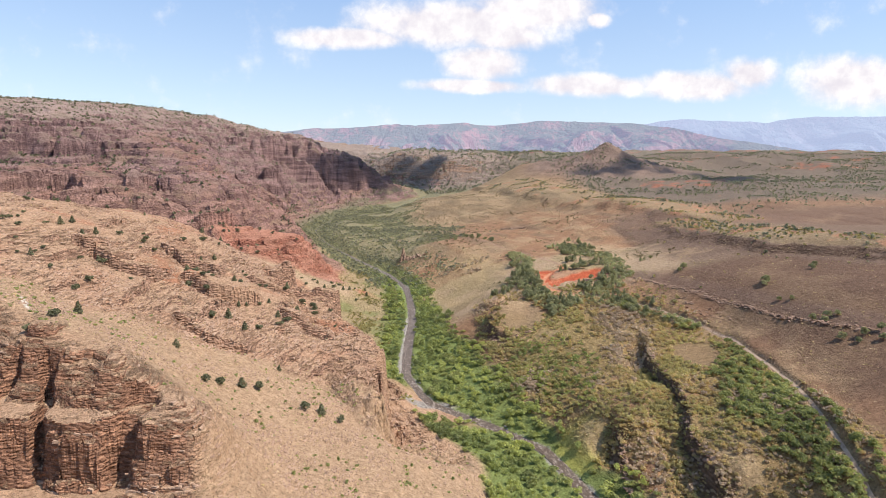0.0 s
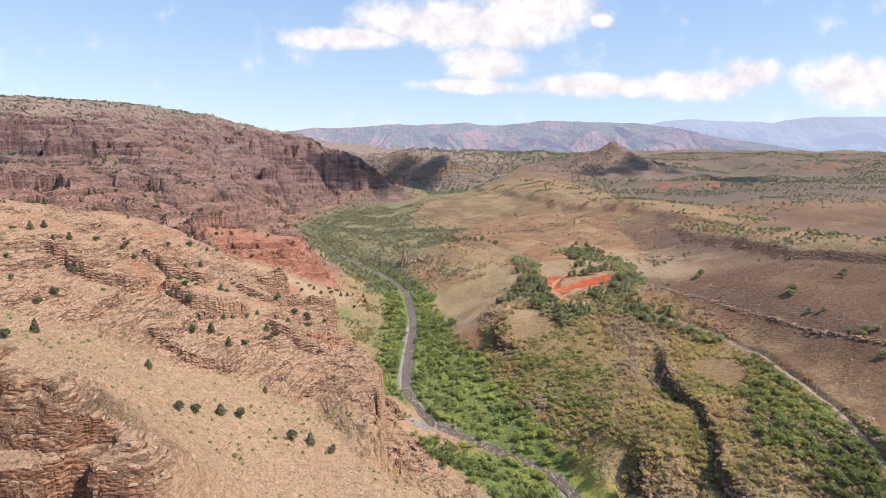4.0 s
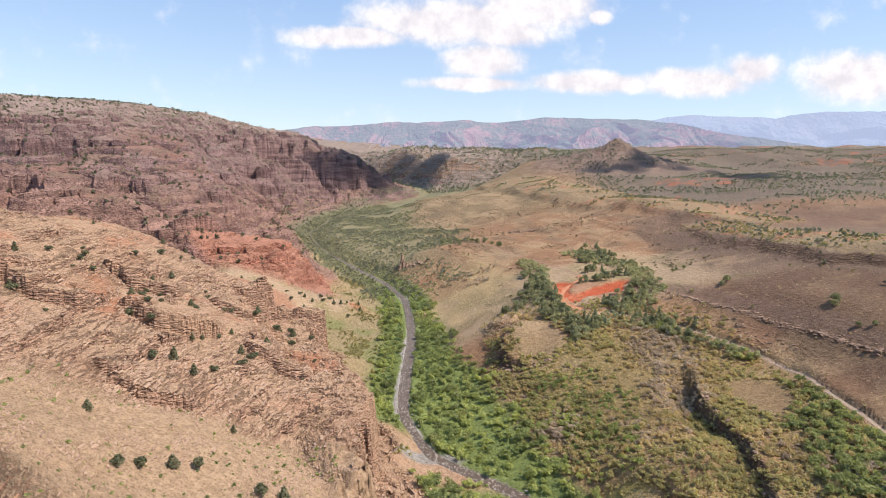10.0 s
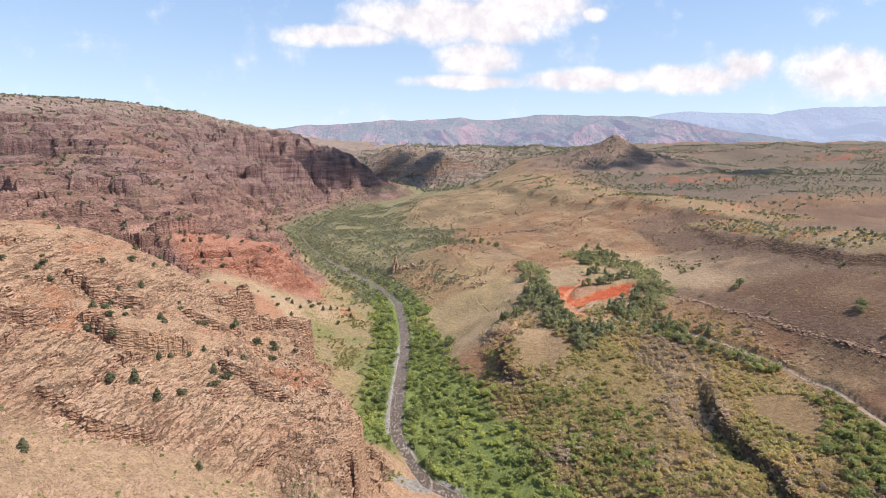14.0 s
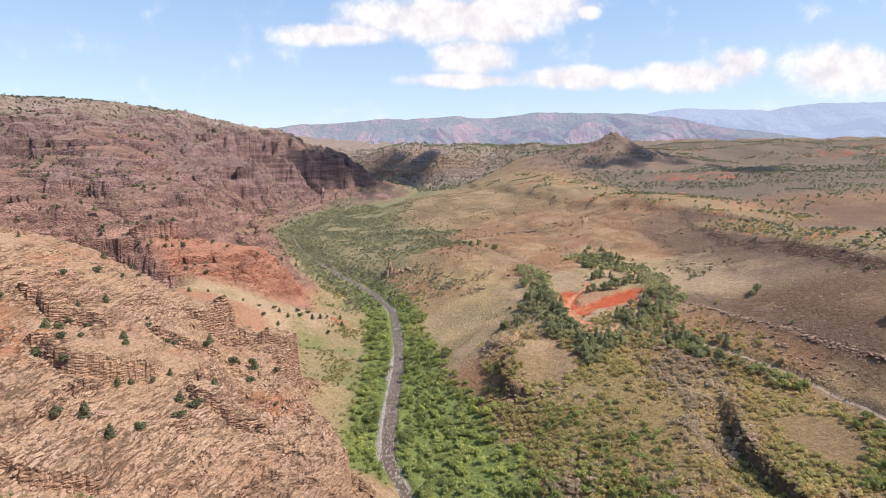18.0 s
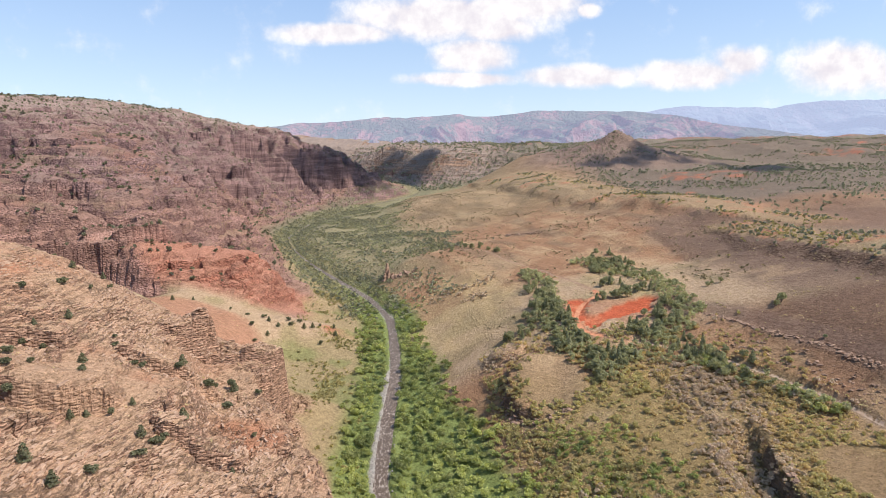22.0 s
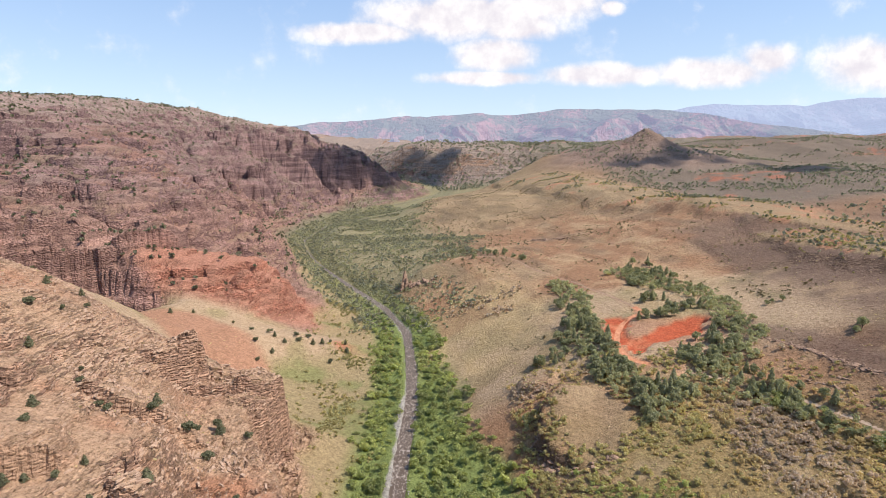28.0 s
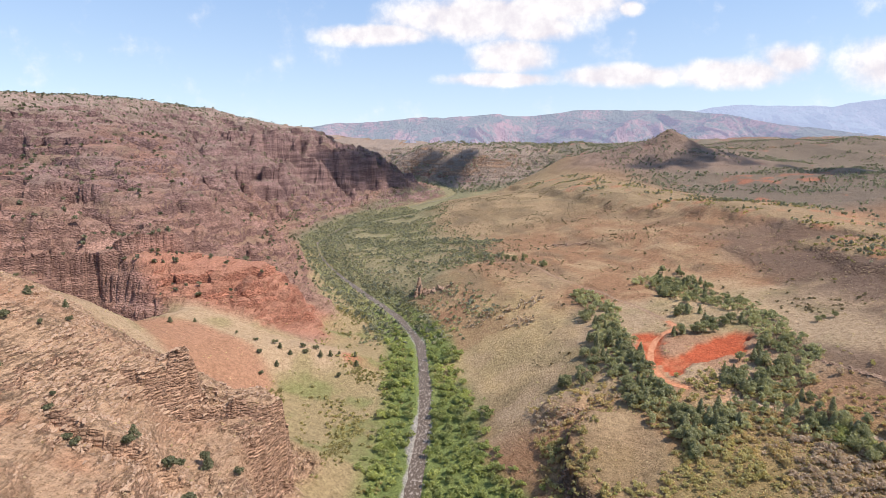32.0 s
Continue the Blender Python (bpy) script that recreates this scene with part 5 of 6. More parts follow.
tx, ty = scattered(12000, -95, 190, 60, 820, thicket_density, 21)
dark_ = (np.random.default_rng(23).random(len(tx)) + 0.5 * grain(tx / 30 + 8, ty / 30, 0, 2)) < 0.16
bulk_plants("riverside_thicket", (tx[~dark_], ty[~dark_]), 0.5 + 1.5 * RNG.random((~dark_).sum()) ** 2, THICKET, LEAF_LUSH, "dense bright green thicket on the river flats", "thicket", 22)
bulk_plants("riverside_trees", (tx[dark_], ty[dark_]), RNG.uniform(0.9, 2.2, dark_.sum()), THICKET, LEAF_TREE, "darker green trees standing in the thicket", "thicket", 24)


def green_slope_density(x, y):
    above, left, d = lookup(x, y, field("above"), field("left"), field("d_river"))
    here = 1 - step(np.hypot((x - 80) / 42, (y - 420) / 76) + 0.35 * grain(x / 16 + 9, y / 16, 0, 3), 0.62, 1.0)
    return here * (left < 0.5) * (d > 6) * step(above, 6, 10) * np.where(off_yard(x, y), 1.0, 0.1) * step(grain(x / 11 + 2, y / 11, 0, 2), -0.45, 0.1)


GREEN_BUSH = templates(7, 520, 5, 13, 1.8, 2.0, 0.42, 0.08, 0.75)
lx_, ly_ = scattered(3400, 35, 125, 300, 500, green_slope_density, 25)
pale_ = grain(lx_ / 19 + 33, ly_ / 19, 0, 2) + 0.3 * np.random.default_rng(26).normal(size=len(lx_)) > -0.4
bulk_plants("slope_thicket", (lx_[pale_], ly_[pale_]), 0.45 + 1.0 * RNG.random(pale_.sum()) ** 1.6, GREEN_BUSH, LEAF_LUSH, "pale green bushes on the slope above the river flats", "thicket", 27)
bulk_plants("slope_trees", (lx_[~pale_], ly_[~pale_]), 0.5 + 1.2 * RNG.random((~pale_).sum()) ** 1.6, GREEN_BUSH, LEAF_BRUSH, "olive bushes on the slope above the river flats", "thicket", 28)
VALLEY_ROWS = [[(-225, 1430), (-160, 1400), (-100, 1375)], [(-110, 1240), (-45, 1190), (20, 1110)], [(-20, 1030), (15, 985), (45, 920)]]


def valley_density(x, y):
    above, d, wall = lookup(x, y, field("above"), field("d_river"), field("wall"))
    clump = grain(x / 45 + 8, y / 45, 0, 3)
    near = (d > 6 - 3.4 * step(y, 960, 1080)) * (1 - step(d, 25, 45))
    wide = (d > 6) * (1 - step(d, 170, 260)) * step(clump, -0.2, 0.2) * (0.5 + 0.35 * step(y, 900, 1100))
    for run in VALLEY_ROWS:
        off, _, _ = along(x, y, run)
        wide = np.maximum(wide, 1 - step(off + 14 * clump, 14, 26))
    return np.maximum(near, wide) * (1 - step(above, 22 + 14 * step(y, 880, 1000), 36 + 16 * step(y, 880, 1000))) * (wall < 0.4) * step(y, 740, 800)


vx, vy = scattered(42000, -420, 90, 740, 1900, valley_density, 31)
tall_ = np.random.default_rng(33).random(len(vx)) < 0.3
bulk_plants("valley_trees", (vx[tall_], vy[tall_]), RNG.uniform(0.5, 1.25, tall_.sum()), SMALL_TREE, LEAF_FAR, "grey-green trees along the upper river", "woodland", 32)
bulk_plants("valley_brush", (vx[~tall_], vy[~tall_]), RNG.uniform(0.7, 1.5, (~tall_).sum()), SMALL_SCRUB, LEAF_VALLEY, "olive brush on the upper river flats", "scrub", 34)


def meadow_density(x, y):
    above, left, d, tongue = lookup(x, y, field("above"), field("left"), field("d_river"), field("tongue"))
    clump = grain(x / 20 + 35, y / 20, 0, 3)
    return (left > 0.5) * (1 - step(above, 8, 13)) * (d > 14) * (0.05 + 0.95 * step(clump, 0.1, 0.35))


mx, my = scattered(15000, -160, 30, 390, 860, meadow_density, 35)
bulk_plants("meadow_brush", (mx, my), RNG.uniform(0.4, 1.1, len(mx)), SMALL_SCRUB, LEAF_BRUSH, "low green brush on the river meadow", "scrub", 36)


def open_grass(x, y):
    """Where the terrace is open olive grass between its bushes."""
    ragged = 0.5 * grain(x / 20 + 33, y / 20, 0, 3)
    near = np.hypot((x - 104) / 34, (y - 448) / 62) + ragged
    return 1 - step(near, 0.6, 1.1)


def terrace_density(x, y):
    above, left, d_low, d_haul, pit = lookup(x, y, field("above"), field("left"), field("d_low"), field("d_haul"), field("pit"))
    clump = grain(x / 22 + 5, y / 22, 0, 3)
    edge = 0.35 * grain(x / 9 + 4, y / 9, 0, 3)
    mesa = (np.hypot((x - 76) / 22, (y - 526) / 28) + edge < 0.9) | (np.hypot((x - BALD[0]) / 15, (y - BALD[1]) / 30) + edge < 0.95)
    return (left < 0.5) * ~mesa * off_yard(x, y) * step(above, 8, 14) * step(clump, -0.6, 0.0) * (1 - 0.82 * open_grass(x, y)) * (d_low > 2.4) * (d_haul > 3) * (pit < 0.2) * (1 - 0.85 * step(above, 46, 60)) * (1 - 0.75 * step(y, 500, 600))


cx, cy = scattered(13000, 35, 215, 195, 600, terrace_density, 41)
zone = 1.3 * grain(cx / 38 + 77, cy / 38, 0, 3) + 0.13 * np.random.default_rng(43).normal(size=len(cx))
brush_size = 0.5 + 1.0 * np.random.default_rng(44).random(len(cx)) ** 1.7
for title, pick, leaf, words in (("terrace_scrub", (zone <= 0.12) & (zone >= -0.3), LEAF_SCRUB, "olive and straw scrub on the terrace"),
                                 ("green_brush", zone > 0.12, LEAF_BRUSH, "green brush in patches on the terrace"),
                                 ("grey_brush", zone < -0.3, LEAF_GREY, "leafless purple-grey brush on the terrace")):
    bulk_plants(title, (cx[pick], cy[pick]), brush_size[pick], GREEN_BUSH, leaf, words, "scrub", 42)


def ground_cover_density(x, y):
    above, left, d_low, d_haul, pit = lookup(x, y, field("above"), field("left"), field("d_low"), field("d_haul"), field("pit"))
    clump = grain(x / 16 + 51, y / 16, 0, 3)
    return (left < 0.5) * (np.hypot((x - 76) / 24, (y - 524) / 30) > 0.9) * (np.hypot((x - BALD[0]) / 15, (y - BALD[1]) / 30) > 0.9) * step(above, 8, 13) * (1 - step(above, 44, 56)) * step(clump, -0.6, 0.3) * (d_low > 2.2) * (d_haul > 3) * (pit < 0.2) * (1 - step(y, 520, 640)) * np.clip(330 / (y + 40), 0, 1)


ex, ey = scattered(36000, 35, 240, 200, 640, ground_cover_density, 45)
LOW_COVER = [tuft(np.random.default_rng(720 + k), 4, 1.0, 0.55) for k in range(6)]
bulk_plants("ground_cover", (ex, ey), RNG.uniform(0.6, 1.7, len(ex)), LOW_COVER, LEAF_BRUSH, "low olive ground cover on the terrace", "grass", 46)


def ravine_density(x, y):
    here = np.zeros(len(x))
    for run, _, reach in SCARPS:
        d, side, _ = along(x, y, run)
        here = np.maximum(here, (side > 0) * step(d, 2, 5) * (1 - step(d, 0.4 * reach, 0.75 * reach)))
    return here * step(grain(x / 12 + 31, y / 12, 0, 2), -0.3, 0.3) * off_yard(x, y)


gx_, gy_ = scattered(2000, 80, 190, 200, 430, ravine_density, 49)
bulk_plants("ravine_brush", (gx_, gy_), RNG.uniform(0.6, 1.5, len(gx_)), THICKET, LEAF_BRUSH, "green brush crowding the narrow ravines", "scrub", 50)


def grey_density(x, y):
    here = np.zeros(len(x))
    for cx, cy, rx, ry in ((30, 775, 18, 20), (7, 779, 14, 16), (55, 774, 14, 16), (40, 733, 14, 14), (142, 432, 16, 16)):
        here = np.maximum(here, 1 - step(np.hypot((x - cx) / rx, (y - cy) / ry), 0.5, 1.1))
    return here * 0.8


kx, ky = scattered(4500, -20, 170, 400, 810, grey_density, 47)
bulk_plants("dry_brush", (kx, ky), RNG.uniform(0.7, 1.6, len(kx)), SMALL_SCRUB, LEAF_GREY, "thicket of leafless purple-grey brush", "brush", 48)


def hillside_density(x, y):
    left, above, brink = lookup(x, y, field("left"), field("above"), field("brink"))
    clump = grain(x / 50 + 61, y / 50, 0, 4)
    return (left < 0.5) * step(above, 20, 34) * (0.15 + 0.85 * step(clump, 0.0, 0.4)) * (np.abs(brink) < 0.5)


hx, hy = scattered(15000, -120, 380, 640, 1600, hillside_density, 55)
bulk_plants("hillside_shrubs", (hx, hy), 0.3 + 0.8 * RNG.random(len(hx)) ** 2, SMALL_SCRUB, LEAF_HILL, "small dry shrubs on the brown hillside", "shrub", 56)


def roadside_density(x, y):
    d, left = lookup(x, y, field("d_low"), field("left"))
    west = np.hypot((x - 190) / 26, (y - 300) / 85)
    off, side, _ = along(x, y, LOWER_ROAD)
    verge = (side < 0) * (off > 3.4) * (1 - step(off + 7 * grain(x / 14, y / 14, 0, 2), 7, 14)) * step(y, 300, 340) * (1 - step(y, 500, 560)) * step(grain(x / 22 + 5, y / 22, 0, 2), -0.35, 0.1)
    return np.maximum(0.8 * verge, (d > 2.5) * (1 - step(west + 0.3 * grain(x / 15, y / 15, 0, 2), 0.65, 1.0)) * (x < 212 + 34 * (y < 285)))


rx_, ry_ = scattered(4600, 120, 250, 190, 560, roadside_density, 51)
bulk_plants("roadside_trees", (rx_, ry_), RNG.uniform(0.7, 1.9, len(rx_)), THICKET, LEAF_TREE, "green trees crowding the dirt road", "thicket", 52)


def plateau_density(x, y):
    left, above = lookup(x, y, field("left"), field("above"))
    clump = grain(x / 110 + 15, y / 70, 0, 4)
    woods = step(clump + 0.4 * grain(x / 34, y / 20, 0, 2), -0.12, 0.2) * step(y, 820, 980) * step(x + 0.1 * (y - 900), 360, 450)
    head = 0.5 * step(y, 2350, 2500) * step(clump, -0.2, 0.3)
    woods = woods * (1 - 0.3 * lookup(x, y, field("cone"))[0])
    return (left < 0.5) * np.maximum(woods, head) * (x < 0.84 * y)


px_, py_ = scattered(24000, 150, 1700, 800, 2350, plateau_density, 61)
near_, far_ = py_ < 1250, py_ >= 1250
bulk_plants("plateau_woods", (px_[near_], py_[near_]), RNG.uniform(0.5, 1.3, near_.sum()), SMALL_TREE, LEAF_FAR, "scattered grey-green woods across the plateau", "woodland", 62)
bulk_plants("hill_woods", (px_[far_], py_[far_]), RNG.uniform(0.6, 1.5, far_.sum()), SMALL_TREE, LEAF_FAR, "dark woods over the hills behind the plateau", "woodland", 63)


ox, oy = scattered(4200, -650, 700, 2330, 3200, lambda x, y: step(grain(x / 120 + 3, y / 120, 0, 3), -0.4, 0.2), 69)
bulk_plants("far_woods", (ox, oy), RNG.uniform(1.3, 2.8, len(ox)), SMALL_TREE, LEAF_FAR, "grey-green woods on the far hills", "woodland", 70)


def brink_density(x, y):
    brink, = lookup(x, y, field("brink"))
    clump = grain(x / 28 + 2, y / 28, 0, 3)
    return np.clip(brink, 0, 1) * step(clump + 0.25 * (y < 800), -0.1, 0.4) + 0.04 * (brink < -0.2)


jx, jy = scattered(32000, 60, 560, 380, 1650, brink_density, 65)
grey_ = np.random.default_rng(66).random(len(jx)) < 0.3
bulk_plants("bench_scrub", (jx[~grey_], jy[~grey_]), RNG.uniform(0.45, 1.3, (~grey_).sum()), SMALL_SCRUB, LEAF_BRUSH, "olive and straw shrubs on the flat bench", "scrub", 67)
bulk_plants("bench_trees", (jx[grey_], jy[grey_]), RNG.uniform(0.5, 1.2, grey_.sum()), SMALL_TREE, LEAF_FAR, "low grey-green trees on the flat bench", "scrub", 68)


def wall_density(x, y):
    wall, steepness = lookup(x, y, field("wall"), steep)
    clump = grain(x / 60 + 25, y / 60, 0, 3)
    return wall * (1 - 0.6 * step(steepness, 0.4, 0.8)) * (0.25 + 0.75 * step(clump, -0.1, 0.4))


wx_, wy_ = scattered(13000, -1300, -180, 690, 2050, wall_density, 71)
bulk_plants("wall_shrubs", (wx_, wy_), 0.5 + 1.1 * RNG.random(len(wx_)) ** 1.6, SMALL_TREE, LEAF_WALL, "dark shrubs dotted over the canyon wall", "scrub", 72)


def rim_density(x, y):
    z, left = lookup(x, y, gz, field("left"))
    return (left > 0.5) * step(z, 262, 300) * 0.9


qx_, qy_ = scattered(1500, -1500, -480, 1450, 2050, rim_density, 81)
bulk_plants("rim_woods", (qx_, qy_), RNG.uniform(0.6, 1.2, len(qx_)), SMALL_TREE, LEAF_FAR, "low dark woods on the canyon rim", "woodland", 82)


def crest_density(x, y):
    smooth, left = lookup(x, y, field("smooth"), field("left"))
    return (left > 0.5) * smooth * (0.25 + 0.75 * step(grain(x / 17 + 12, y / 17, 0, 2), 0.0, 0.4)) * (y < 350)


nx, ny = scattered(3000, -230, 20, 222, 350, crest_density, 95)
bulk_plants("crest_shrubs", (nx, ny), 0.2 + 0.75 * RNG.random(len(nx)) ** 2.5, SCRUB, LEAF_TREE, "small olive shrubs on the tan crest", "shrub", 96)
TUFTS = [tuft(np.random.default_rng(700 + k), 5, 0.75, 0.42) for k in range(6)]


def tuft_density(x, y):
    left, above, d_low, d_haul, pit, steepness = lookup(x, y, field("left"), field("above"), field("d_low"), field("d_haul"), field("pit"), steep)
    clump = grain(x / 30 + 45, y / 30, 0, 3)
    open_ground = step(above, 9, 14) * (d_low > 2.6) * (d_haul > 2.8) * (pit < 0.1) * (1 - step(steepness, 0.5, 0.9))
    return open_ground * np.where(left > 0.5, 0.45, 0.9) * step(clump, -0.45, 0.25) * np.clip(430 / (y + 60), 0, 1)


ux, uy = scattered(30000, -330, 420, 200, 900, tuft_density, 91)
half_way = len(ux) // 2
bulk_plants("dry_grass_tufts", (ux[:half_way], uy[:half_way]), RNG.uniform(0.6, 1.6, half_way), TUFTS, LEAF_STRAW, "straw-coloured grass tufts on dry slopes", "grass", 92)
bulk_plants("low_shrubs", (ux[half_way:], uy[half_way:]), RNG.uniform(0.6, 1.7, len(ux) - half_way), TUFTS, LEAF_SCRUB, "low olive shrubs on dry slopes", "shrub", 93)


# ---- rocks ----
def boulder(rng, squash=0.7):
    """An angular lump of lava: a rough ball, cut by a few planes."""
    bm = bmesh.new()
    bmesh.ops.create_icosphere(bm, subdivisions=1, radius=1.0)
    cuts = [(Vector(rng.normal(size=3)).normalized(), rng.uniform(0.45, 0.85)) for _ in range(5)]
    for v in bm.verts:
        v.co *= rng.uniform(0.85, 1.15)
        for n, d in cuts:
            over = v.co.dot(n) - d
            if over > 0:
                v.co -= n * over
        v.co.z *= squash
    co = np.array([tuple(v.co) for v in bm.verts])
    faces = np.array([[v.index for v in f.verts] for f in bm.faces])
    bm.free()
    return co, faces


BOULDERS = [boulder(np.random.default_rng(800 + k)) for k in range(8)]


def bulk_rocks(name, places, sizes, mat, label, seed, sink=0.3):
    rng = np.random.default_rng(seed)
    x, y = places
    z = lookup(x, y, gz)[0]
    which = rng.integers(0, len(BOULDERS), len(x))
    cos, fcs, base = [], [], 0
    for k, (co, faces) in enumerate(BOULDERS):
        pick = np.where(which == k)[0]
        if not len(pick):
            continue
        a, s = rng.uniform(0, 2 * math.pi, len(pick)), sizes[pick]
        ca, sa = np.cos(a)[:, None], np.sin(a)[:, None]
        longer = rng.uniform(0.8, 1.7, len(pick))[:, None]
        px = (co[None, :, 0] * ca * longer - co[None, :, 1] * sa) * s[:, None] + x[pick, None]
        py = (co[None, :, 0] * sa * longer + co[None, :, 1] * ca) * s[:, None] + y[pick, None]
        pz = co[None, :, 2] * s[:, None] + (z[pick] + s * (0.6 - sink) * 0.5)[:, None]
        cos.append(np.stack([px, py, pz], 2).reshape(-1, 3))
        fcs.append((faces[None] + (np.arange(len(pick)) * len(co))[:, None, None] + base).reshape(-1, 3))
        base += len(pick) * len(co)
    me = bulk_mesh(name, np.concatenate(cos), np.concatenate(fcs), mat)
    return tagged(new(name, me), label, "rocks", kind="stuff")


def slab_block(rng):
    """A jointed block of lava with knocked corners."""
    co = np.array([(a, b, c) for c in (-1, 1) for b in (-1, 1) for a in (-1, 1)], float) * 0.5
    co *= 1 + rng.uniform(-0.28, 0.28, co.shape)
    co[4:, :2] *= rng.uniform(0.75, 0.95)
    return co, np.array([(0, 2, 3, 1), (4, 5, 7, 6), (0, 1, 5, 4), (2, 6, 7, 3), (0, 4, 6, 2), (1, 3, 7, 5)])


SLABS = [slab_block(np.random.default_rng(850 + k)) for k in range(10)]


def ledge_blocks(name, count, weight, low, high, mat, label, seed):
    """Blocks along the outcropping beds, each lying lengthways to its ledge."""
    rng = np.random.default_rng(seed)
    cell = np.gradient(gx.reshape(ROWS, COLS), axis=1).ravel() * np.repeat(np.gradient(ROW_Y), COLS)
    chance = weight * cell
    pick = rng.choice(len(gx), count, p=chance / chance.sum())
    lie = np.stack([gx, gy, cover_of["base"]], 1).reshape(ROWS, COLS, 3)
    nrm = np.cross(np.gradient(lie, axis=1), np.gradient(lie, axis=0)).reshape(-1, 3)[pick]
    turn = np.arctan2(nrm[:, 1], nrm[:, 0]) + math.pi / 2 + rng.normal(0, 0.2, count)
    size = low + (high - low) * rng.random(count) ** 2.2
    long, deep, tall = size * rng.uniform(1.2, 3.8, count), size * rng.uniform(0.6, 1.1, count), size * rng.uniform(0.4, 0.8, count)
    ca, sa = np.cos(turn)[:, None], np.sin(turn)[:, None]
    cos, fcs, base = [], [], 0
    which = rng.integers(0, len(SLABS), count)
    for k, (co, faces) in enumerate(SLABS):
        w_ = np.where(which == k)[0]
        lx, ly, lz = co[None, :, 0] * long[w_, None], co[None, :, 1] * deep[w_, None], co[None, :, 2] * tall[w_, None]
        lz = lz + lx * rng.normal(0, 0.06, len(w_))[:, None]
        p = pick[w_]
        px = cx_[p, None] + lx * ca[w_] - ly * sa[w_]
        py = cy_[p, None] + lx * sa[w_] + ly * ca[w_]
        pz = cz_[p, None] + lz + 0.1 * tall[w_, None]
        cos.append(np.stack([px, py, pz], 2).reshape(-1, 3))
        fcs.append((faces[None] + (np.arange(len(w_)) * 8)[:, None, None] + base).reshape(-1, 4))
        base += len(w_) * 8
    me = bulk_mesh(name, np.concatenate(cos), np.concatenate(fcs), mat)
    return tagged(new(name, me), label, "rocks", kind="stuff")


SPUR_ROCK = (1 - 0.85 * bluff_here) * cover_of["hill_left"] * (1 - cover_of["wall"]) * (1 - 0.85 * cover_of["smooth"]) * (gy > 190) * (gy < 580) * (gx > -420) * (0.05 + steep * (1 - 0.85 * step(steep, 0.6, 0.95))) * cover_of["ledgy"] * (0.15 + step(grain(gx / 26 + 5, gy / 26, gz / 9, 2), -0.1, 0.35))
ledge_blocks("ledge_blocks", 21000, SPUR_ROCK, 0.28, 1.3, LEDGE_STONE, "jointed tan and brown lava blocks along the ledges", 105)
CREST_STONES = cover_of["hill_left"] * cover_of["smooth"] * (gy > 200) * (gy < 345) * (gx > -240) * step(grain(gx / 15 + 5, gy / 15, 0, 3), -0.1, 0.4)
ledge_blocks("crest_stones", 6000, CREST_STONES, 0.18, 0.9, LEDGE_STONE, "loose tan stones on the grassy crest", 107)


def shingle_density(x, y):
    d, = lookup(x, y, field("d_river"))
    return (d < 6.0) * (0.3 + 0.7 * step(d, 2.8, 4.6)) * (y < 900)


ix, iy = scattered(26000, -140, 130, 230, 900, shingle_density, 111)
bulk_rocks("river_boulders", (ix, iy), 0.25 + 0.6 * np.random.default_rng(4).random(len(ix)) ** 3, RIVER_STONE, "grey boulders in the shallow river", 112, 0.0)


# lines of separate stones that stand out of the brown slope
def stone_mesh(k):
    co, faces = BOULDERS[k]
    return mesh_of("stone", co, faces, STONE)


STONES = [stone_mesh(k) for k in range(len(BOULDERS))]


def outcrop(name, line, count, spread, big, label, seed):
    """A row of lava stones breaking out of the slope: every stone is a part."""
    rng = np.random.default_rng(seed)
    run = curve_through([(a, b, 0) for a, b, *_ in line], 2.0)
    at = run[len(run) // 2]
    root = new(name)
    z0 = float(lookup(np.array([at.x]), np.array([at.y]), gz)[0][0])
    root.matrix_world = pose(at.x, at.y, z0)
    for k in range(count):
        p = run[int(rng.integers(len(run)))]
        x, y = p.x + rng.normal() * spread, p.y + rng.normal() * spread
        z = float(lookup(np.array([x]), np.array([y]), gz)[0][0])
        s = big * (0.35 + 0.75 * rng.random() ** 2)
        stone = part("stone", STONES[int(rng.integers(len(STONES)))], root)
        stone.location = (x - at.x, y - at.y, z - z0 + 0.15 * s)
        stone.rotation_euler = (rng.uniform(-0.4, 0.4), rng.uniform(-0.4, 0.4), rng.uniform(0, 6.28))
        stone.scale = (s * rng.uniform(0.9, 1.6), s, s * rng.uniform(0.5, 1.0))
    return tagged(root, label, "rock outcrop", "rock outcrops on the grass slope")


BAND = LAND["rock_band"]
outcrop("rock_outcrop", BAND[4:], 150, 1.4, 1.5, "line of brown lava stones along the slope above the dirt road", 1)
outcrop("rock_outcrop", BAND[3:5], 290, 1.6, 1.6, "broken band of dark lava stones above the dirt road", 2)
outcrop("rock_outcrop", BAND[1:4], 300, 1.8, 1.8, "long band of dark lava stones across the brown slope", 3)
outcrop("rock_outcrop", [(228, 440), (212, 490), (196, 530)], 150, 5.0, 1.3, "loose lava stones strewn between road and rock band", 4)
outcrop("rock_outcrop", [(105, 1010), (128, 1000), (150, 985)], 60, 5.0, 3.2, "dark lava ledge on the straw-coloured hillside", 5)
outcrop("rock_outcrop", [(44, 520), (50, 500), (64, 490), (80, 494)], 80, 1.3, 2.0, "lava stones along the rim of the grassy knoll", 6)
outcrop("rock_outcrop", [(38, 570), (50, 560), (62, 566)], 40, 1.5, 1.8, "dark lava stones beside the gulch trees", 7)
outcrop("rock_outcrop", [(-54, 882), (-42, 878), (-26, 874)], 46, 2.5, 3.2, "pale lava ledge beside the rock fin", 12)
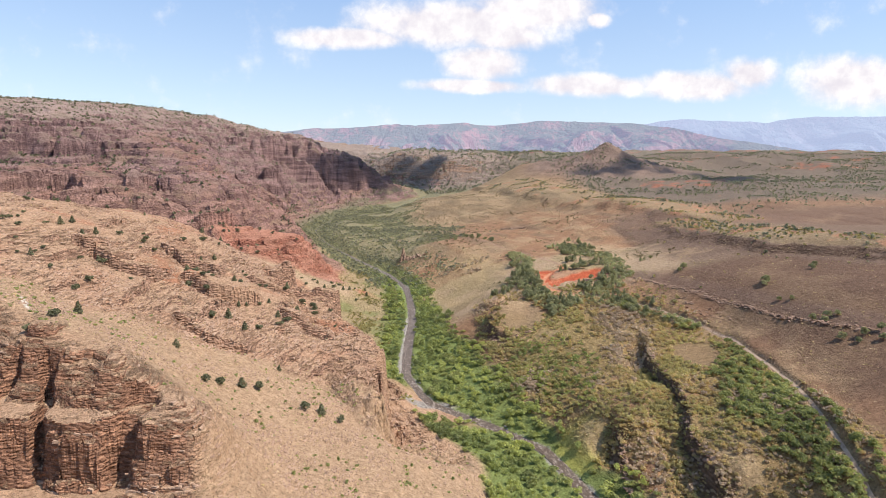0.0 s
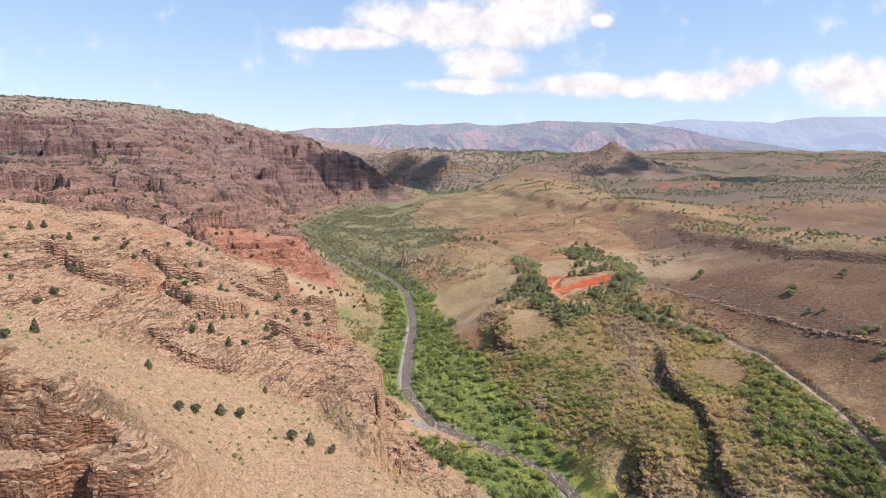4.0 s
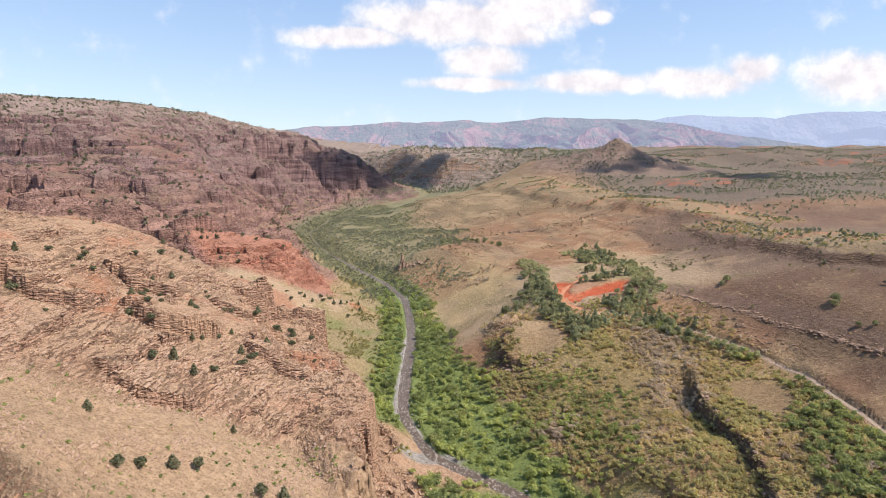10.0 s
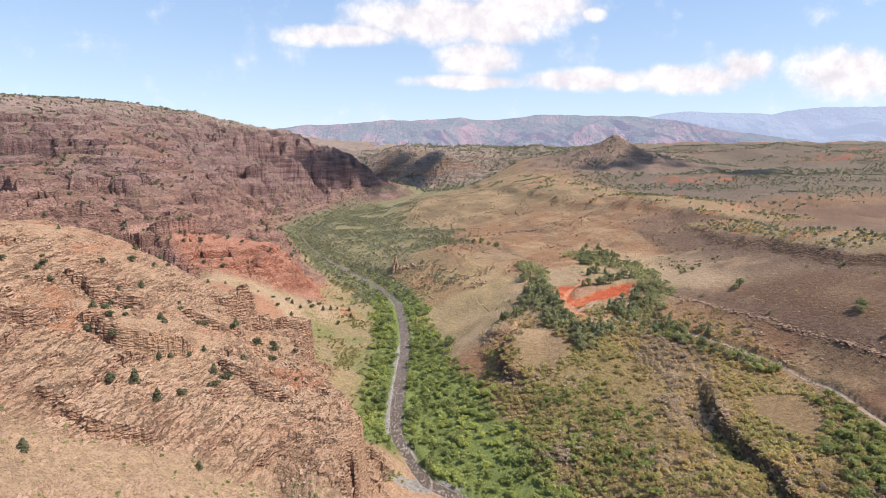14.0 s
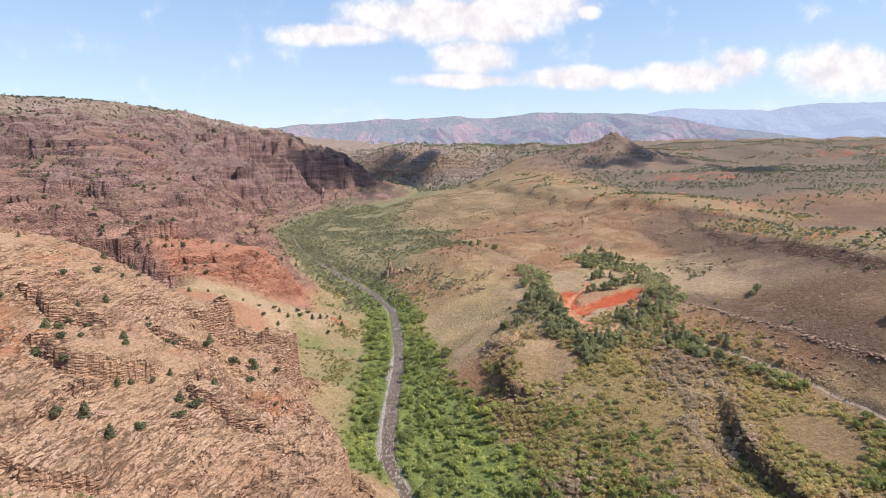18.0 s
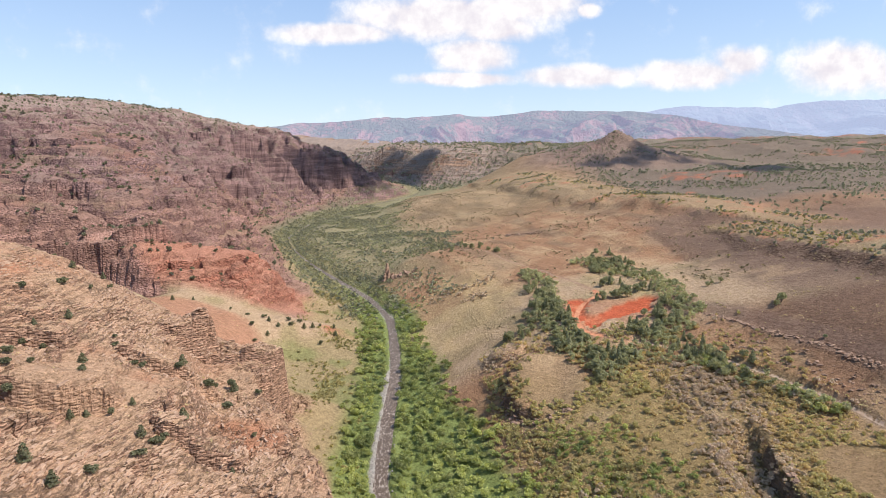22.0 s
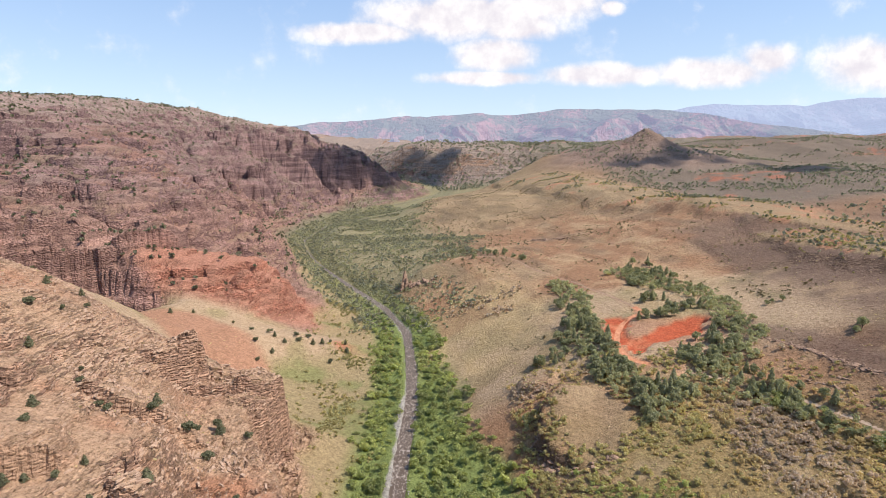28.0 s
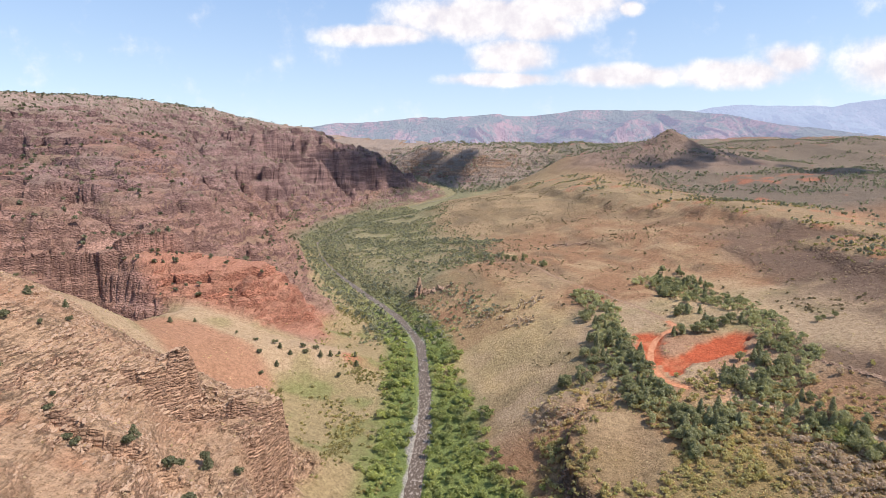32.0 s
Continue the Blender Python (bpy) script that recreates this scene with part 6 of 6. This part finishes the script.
for k, line in enumerate(([(158, 412), (153, 350), (142, 306), (140, 272)], [(107, 310), (104, 290), (102, 268)])):
    outcrop("rock_outcrop", line, 90, 1.0, 1.7, "tan lava stones along the brink of a narrow ravine", 8 + k)


def pinnacle():
    """The dark fin of rock that stands beside the valley: jagged blades that lean on one another."""
    bm = bmesh.new()
    rng = np.random.default_rng(9)
    for bx_, by_, wide, deep, height in ((0, 0, 2.6, 4.6, 21), (-1.6, 3.5, 2.2, 4.0, 17), (2.2, -2.5, 2.4, 3.6, 14), (4.5, 1.5, 2.6, 4.2, 9.5), (8.0, 0, 3.2, 4.0, 6.5), (-0.6, -4.8, 2.0, 2.6, 10), (12, -1, 3.6, 4.2, 4.5)):
        rings, sides, loops = 9, 9, []
        for r in range(rings):
            f = r / (rings - 1)
            thin = (1 - 0.72 * f ** 1.5) * rng.uniform(0.86, 1.12)
            loop = []
            for k in range(sides):
                a = 2 * math.pi * k / sides
                rough = rng.uniform(0.78, 1.18)
                loop.append(bm.verts.new((bx_ + wide * thin * rough * math.cos(a) + 0.9 * f, by_ + deep * thin * rough * math.sin(a), height * f - 2.5 + rng.uniform(-0.5, 0.5))))
            loops.append(loop)
        for a, b in zip(loops, loops[1:]):
            for k in range(sides):
                bm.faces.new((a[k], a[(k + 1) % sides], b[(k + 1) % sides], b[k]))
        bm.faces.new(loops[-1])
        bm.faces.new(loops[0][::-1])
    me = bpy.data.meshes.new("rock_pinnacle")
    bm.to_mesh(me)
    bm.free()
    me.polygons.foreach_set("use_smooth", np.zeros(len(me.polygons), dtype=bool))
    me.materials.append(STONE)
    ob = new("rock_pinnacle", me)
    z = float(lookup(np.array([-61.0]), np.array([887.0]), gz)[0][0])
    ob.matrix_world = pose(-61, 887, z - 0.5, 0, 0, -14) @ Matrix.Diagonal((1.4, 1.3, 1.05, 1))
    return tagged(ob, "dark upright fin of rock above the river flats", "rock")


pinnacle()


# ---- clouds overhead, whose shadows lie on the hill and the far spur ----
def cloud_material():
    """Thin cumulus: white droplets that let a part of the sun through."""
    m, n = material("cloud")
    at = n.add("ShaderNodeNewGeometry").outputs["Position"]
    g = n.noise(at, 0.02, 5.0, 0.6)
    b, out = finish(n, n.mix(g, (0.85, 0.85, 0.87), (0.92, 0.92, 0.92)), 1.0, gloss=0.0)
    clear = n.add("ShaderNodeBsdfTransparent")
    mix = n.add("ShaderNodeMixShader", Fac=n.ramp(g, 0.3, 0.7, 0.28, 0.42))
    n.feed(mix.inputs[1], clear.outputs[0])
    n.feed(mix.inputs[2], b.outputs[0])
    n.feed(out.inputs[0], mix.outputs[0])
    return m


CLOUD = cloud_material()


def cloud_over(x, y, z, height, rx, ry, seed, puffs=34):
    """A flat-based cumulus high above the place (x, y, z), set back towards the sun."""
    p = Vector((x, y, z)) + SUN_WAY * (height / SUN_WAY.z)
    bm = bmesh.new()
    rng = np.random.default_rng(seed)
    for k in range(puffs):
        a, r = rng.uniform(0, 6.28), math.sqrt(rng.random())
        c = Vector((rx * r * math.cos(a), ry * r * math.sin(a), rng.uniform(0, 25) * (1 - r)))
        made = bmesh.ops.create_icosphere(bm, subdivisions=2, radius=rng.uniform(0.16, 0.34) * min(rx, ry) + 8)["verts"]
        for v in made:
            v.co.x, v.co.y = v.co.x * rx / min(rx, ry), v.co.y * ry / min(rx, ry)
            v.co.z = v.co.z * (0.5 if v.co.z > 0 else 0.15)
            v.co += c + Vector(rng.normal(size=3)) * 2.0
    me = bpy.data.meshes.new("cloud")
    bm.to_mesh(me)
    bm.free()
    me.materials.append(CLOUD)
    ob = new("cloud", me)
    ob.location = p
    return tagged(ob, "small white cumulus cloud high over the canyon", "cloud", "clouds overhead")


cloud_over(470, 1640, 170, 950, 75, 60, 1, 16)
cloud_over(600, 1700, 180, 950, 85, 110, 3, 20)
cloud_over(745, 1470, 155, 950, 62, 150, 2, 24)
cloud_over(-330, 2060, 170, 950, 200, 250, 4, 40)
cloud_over(-190, 2570, 110, 1000, 130, 220, 5, 34)
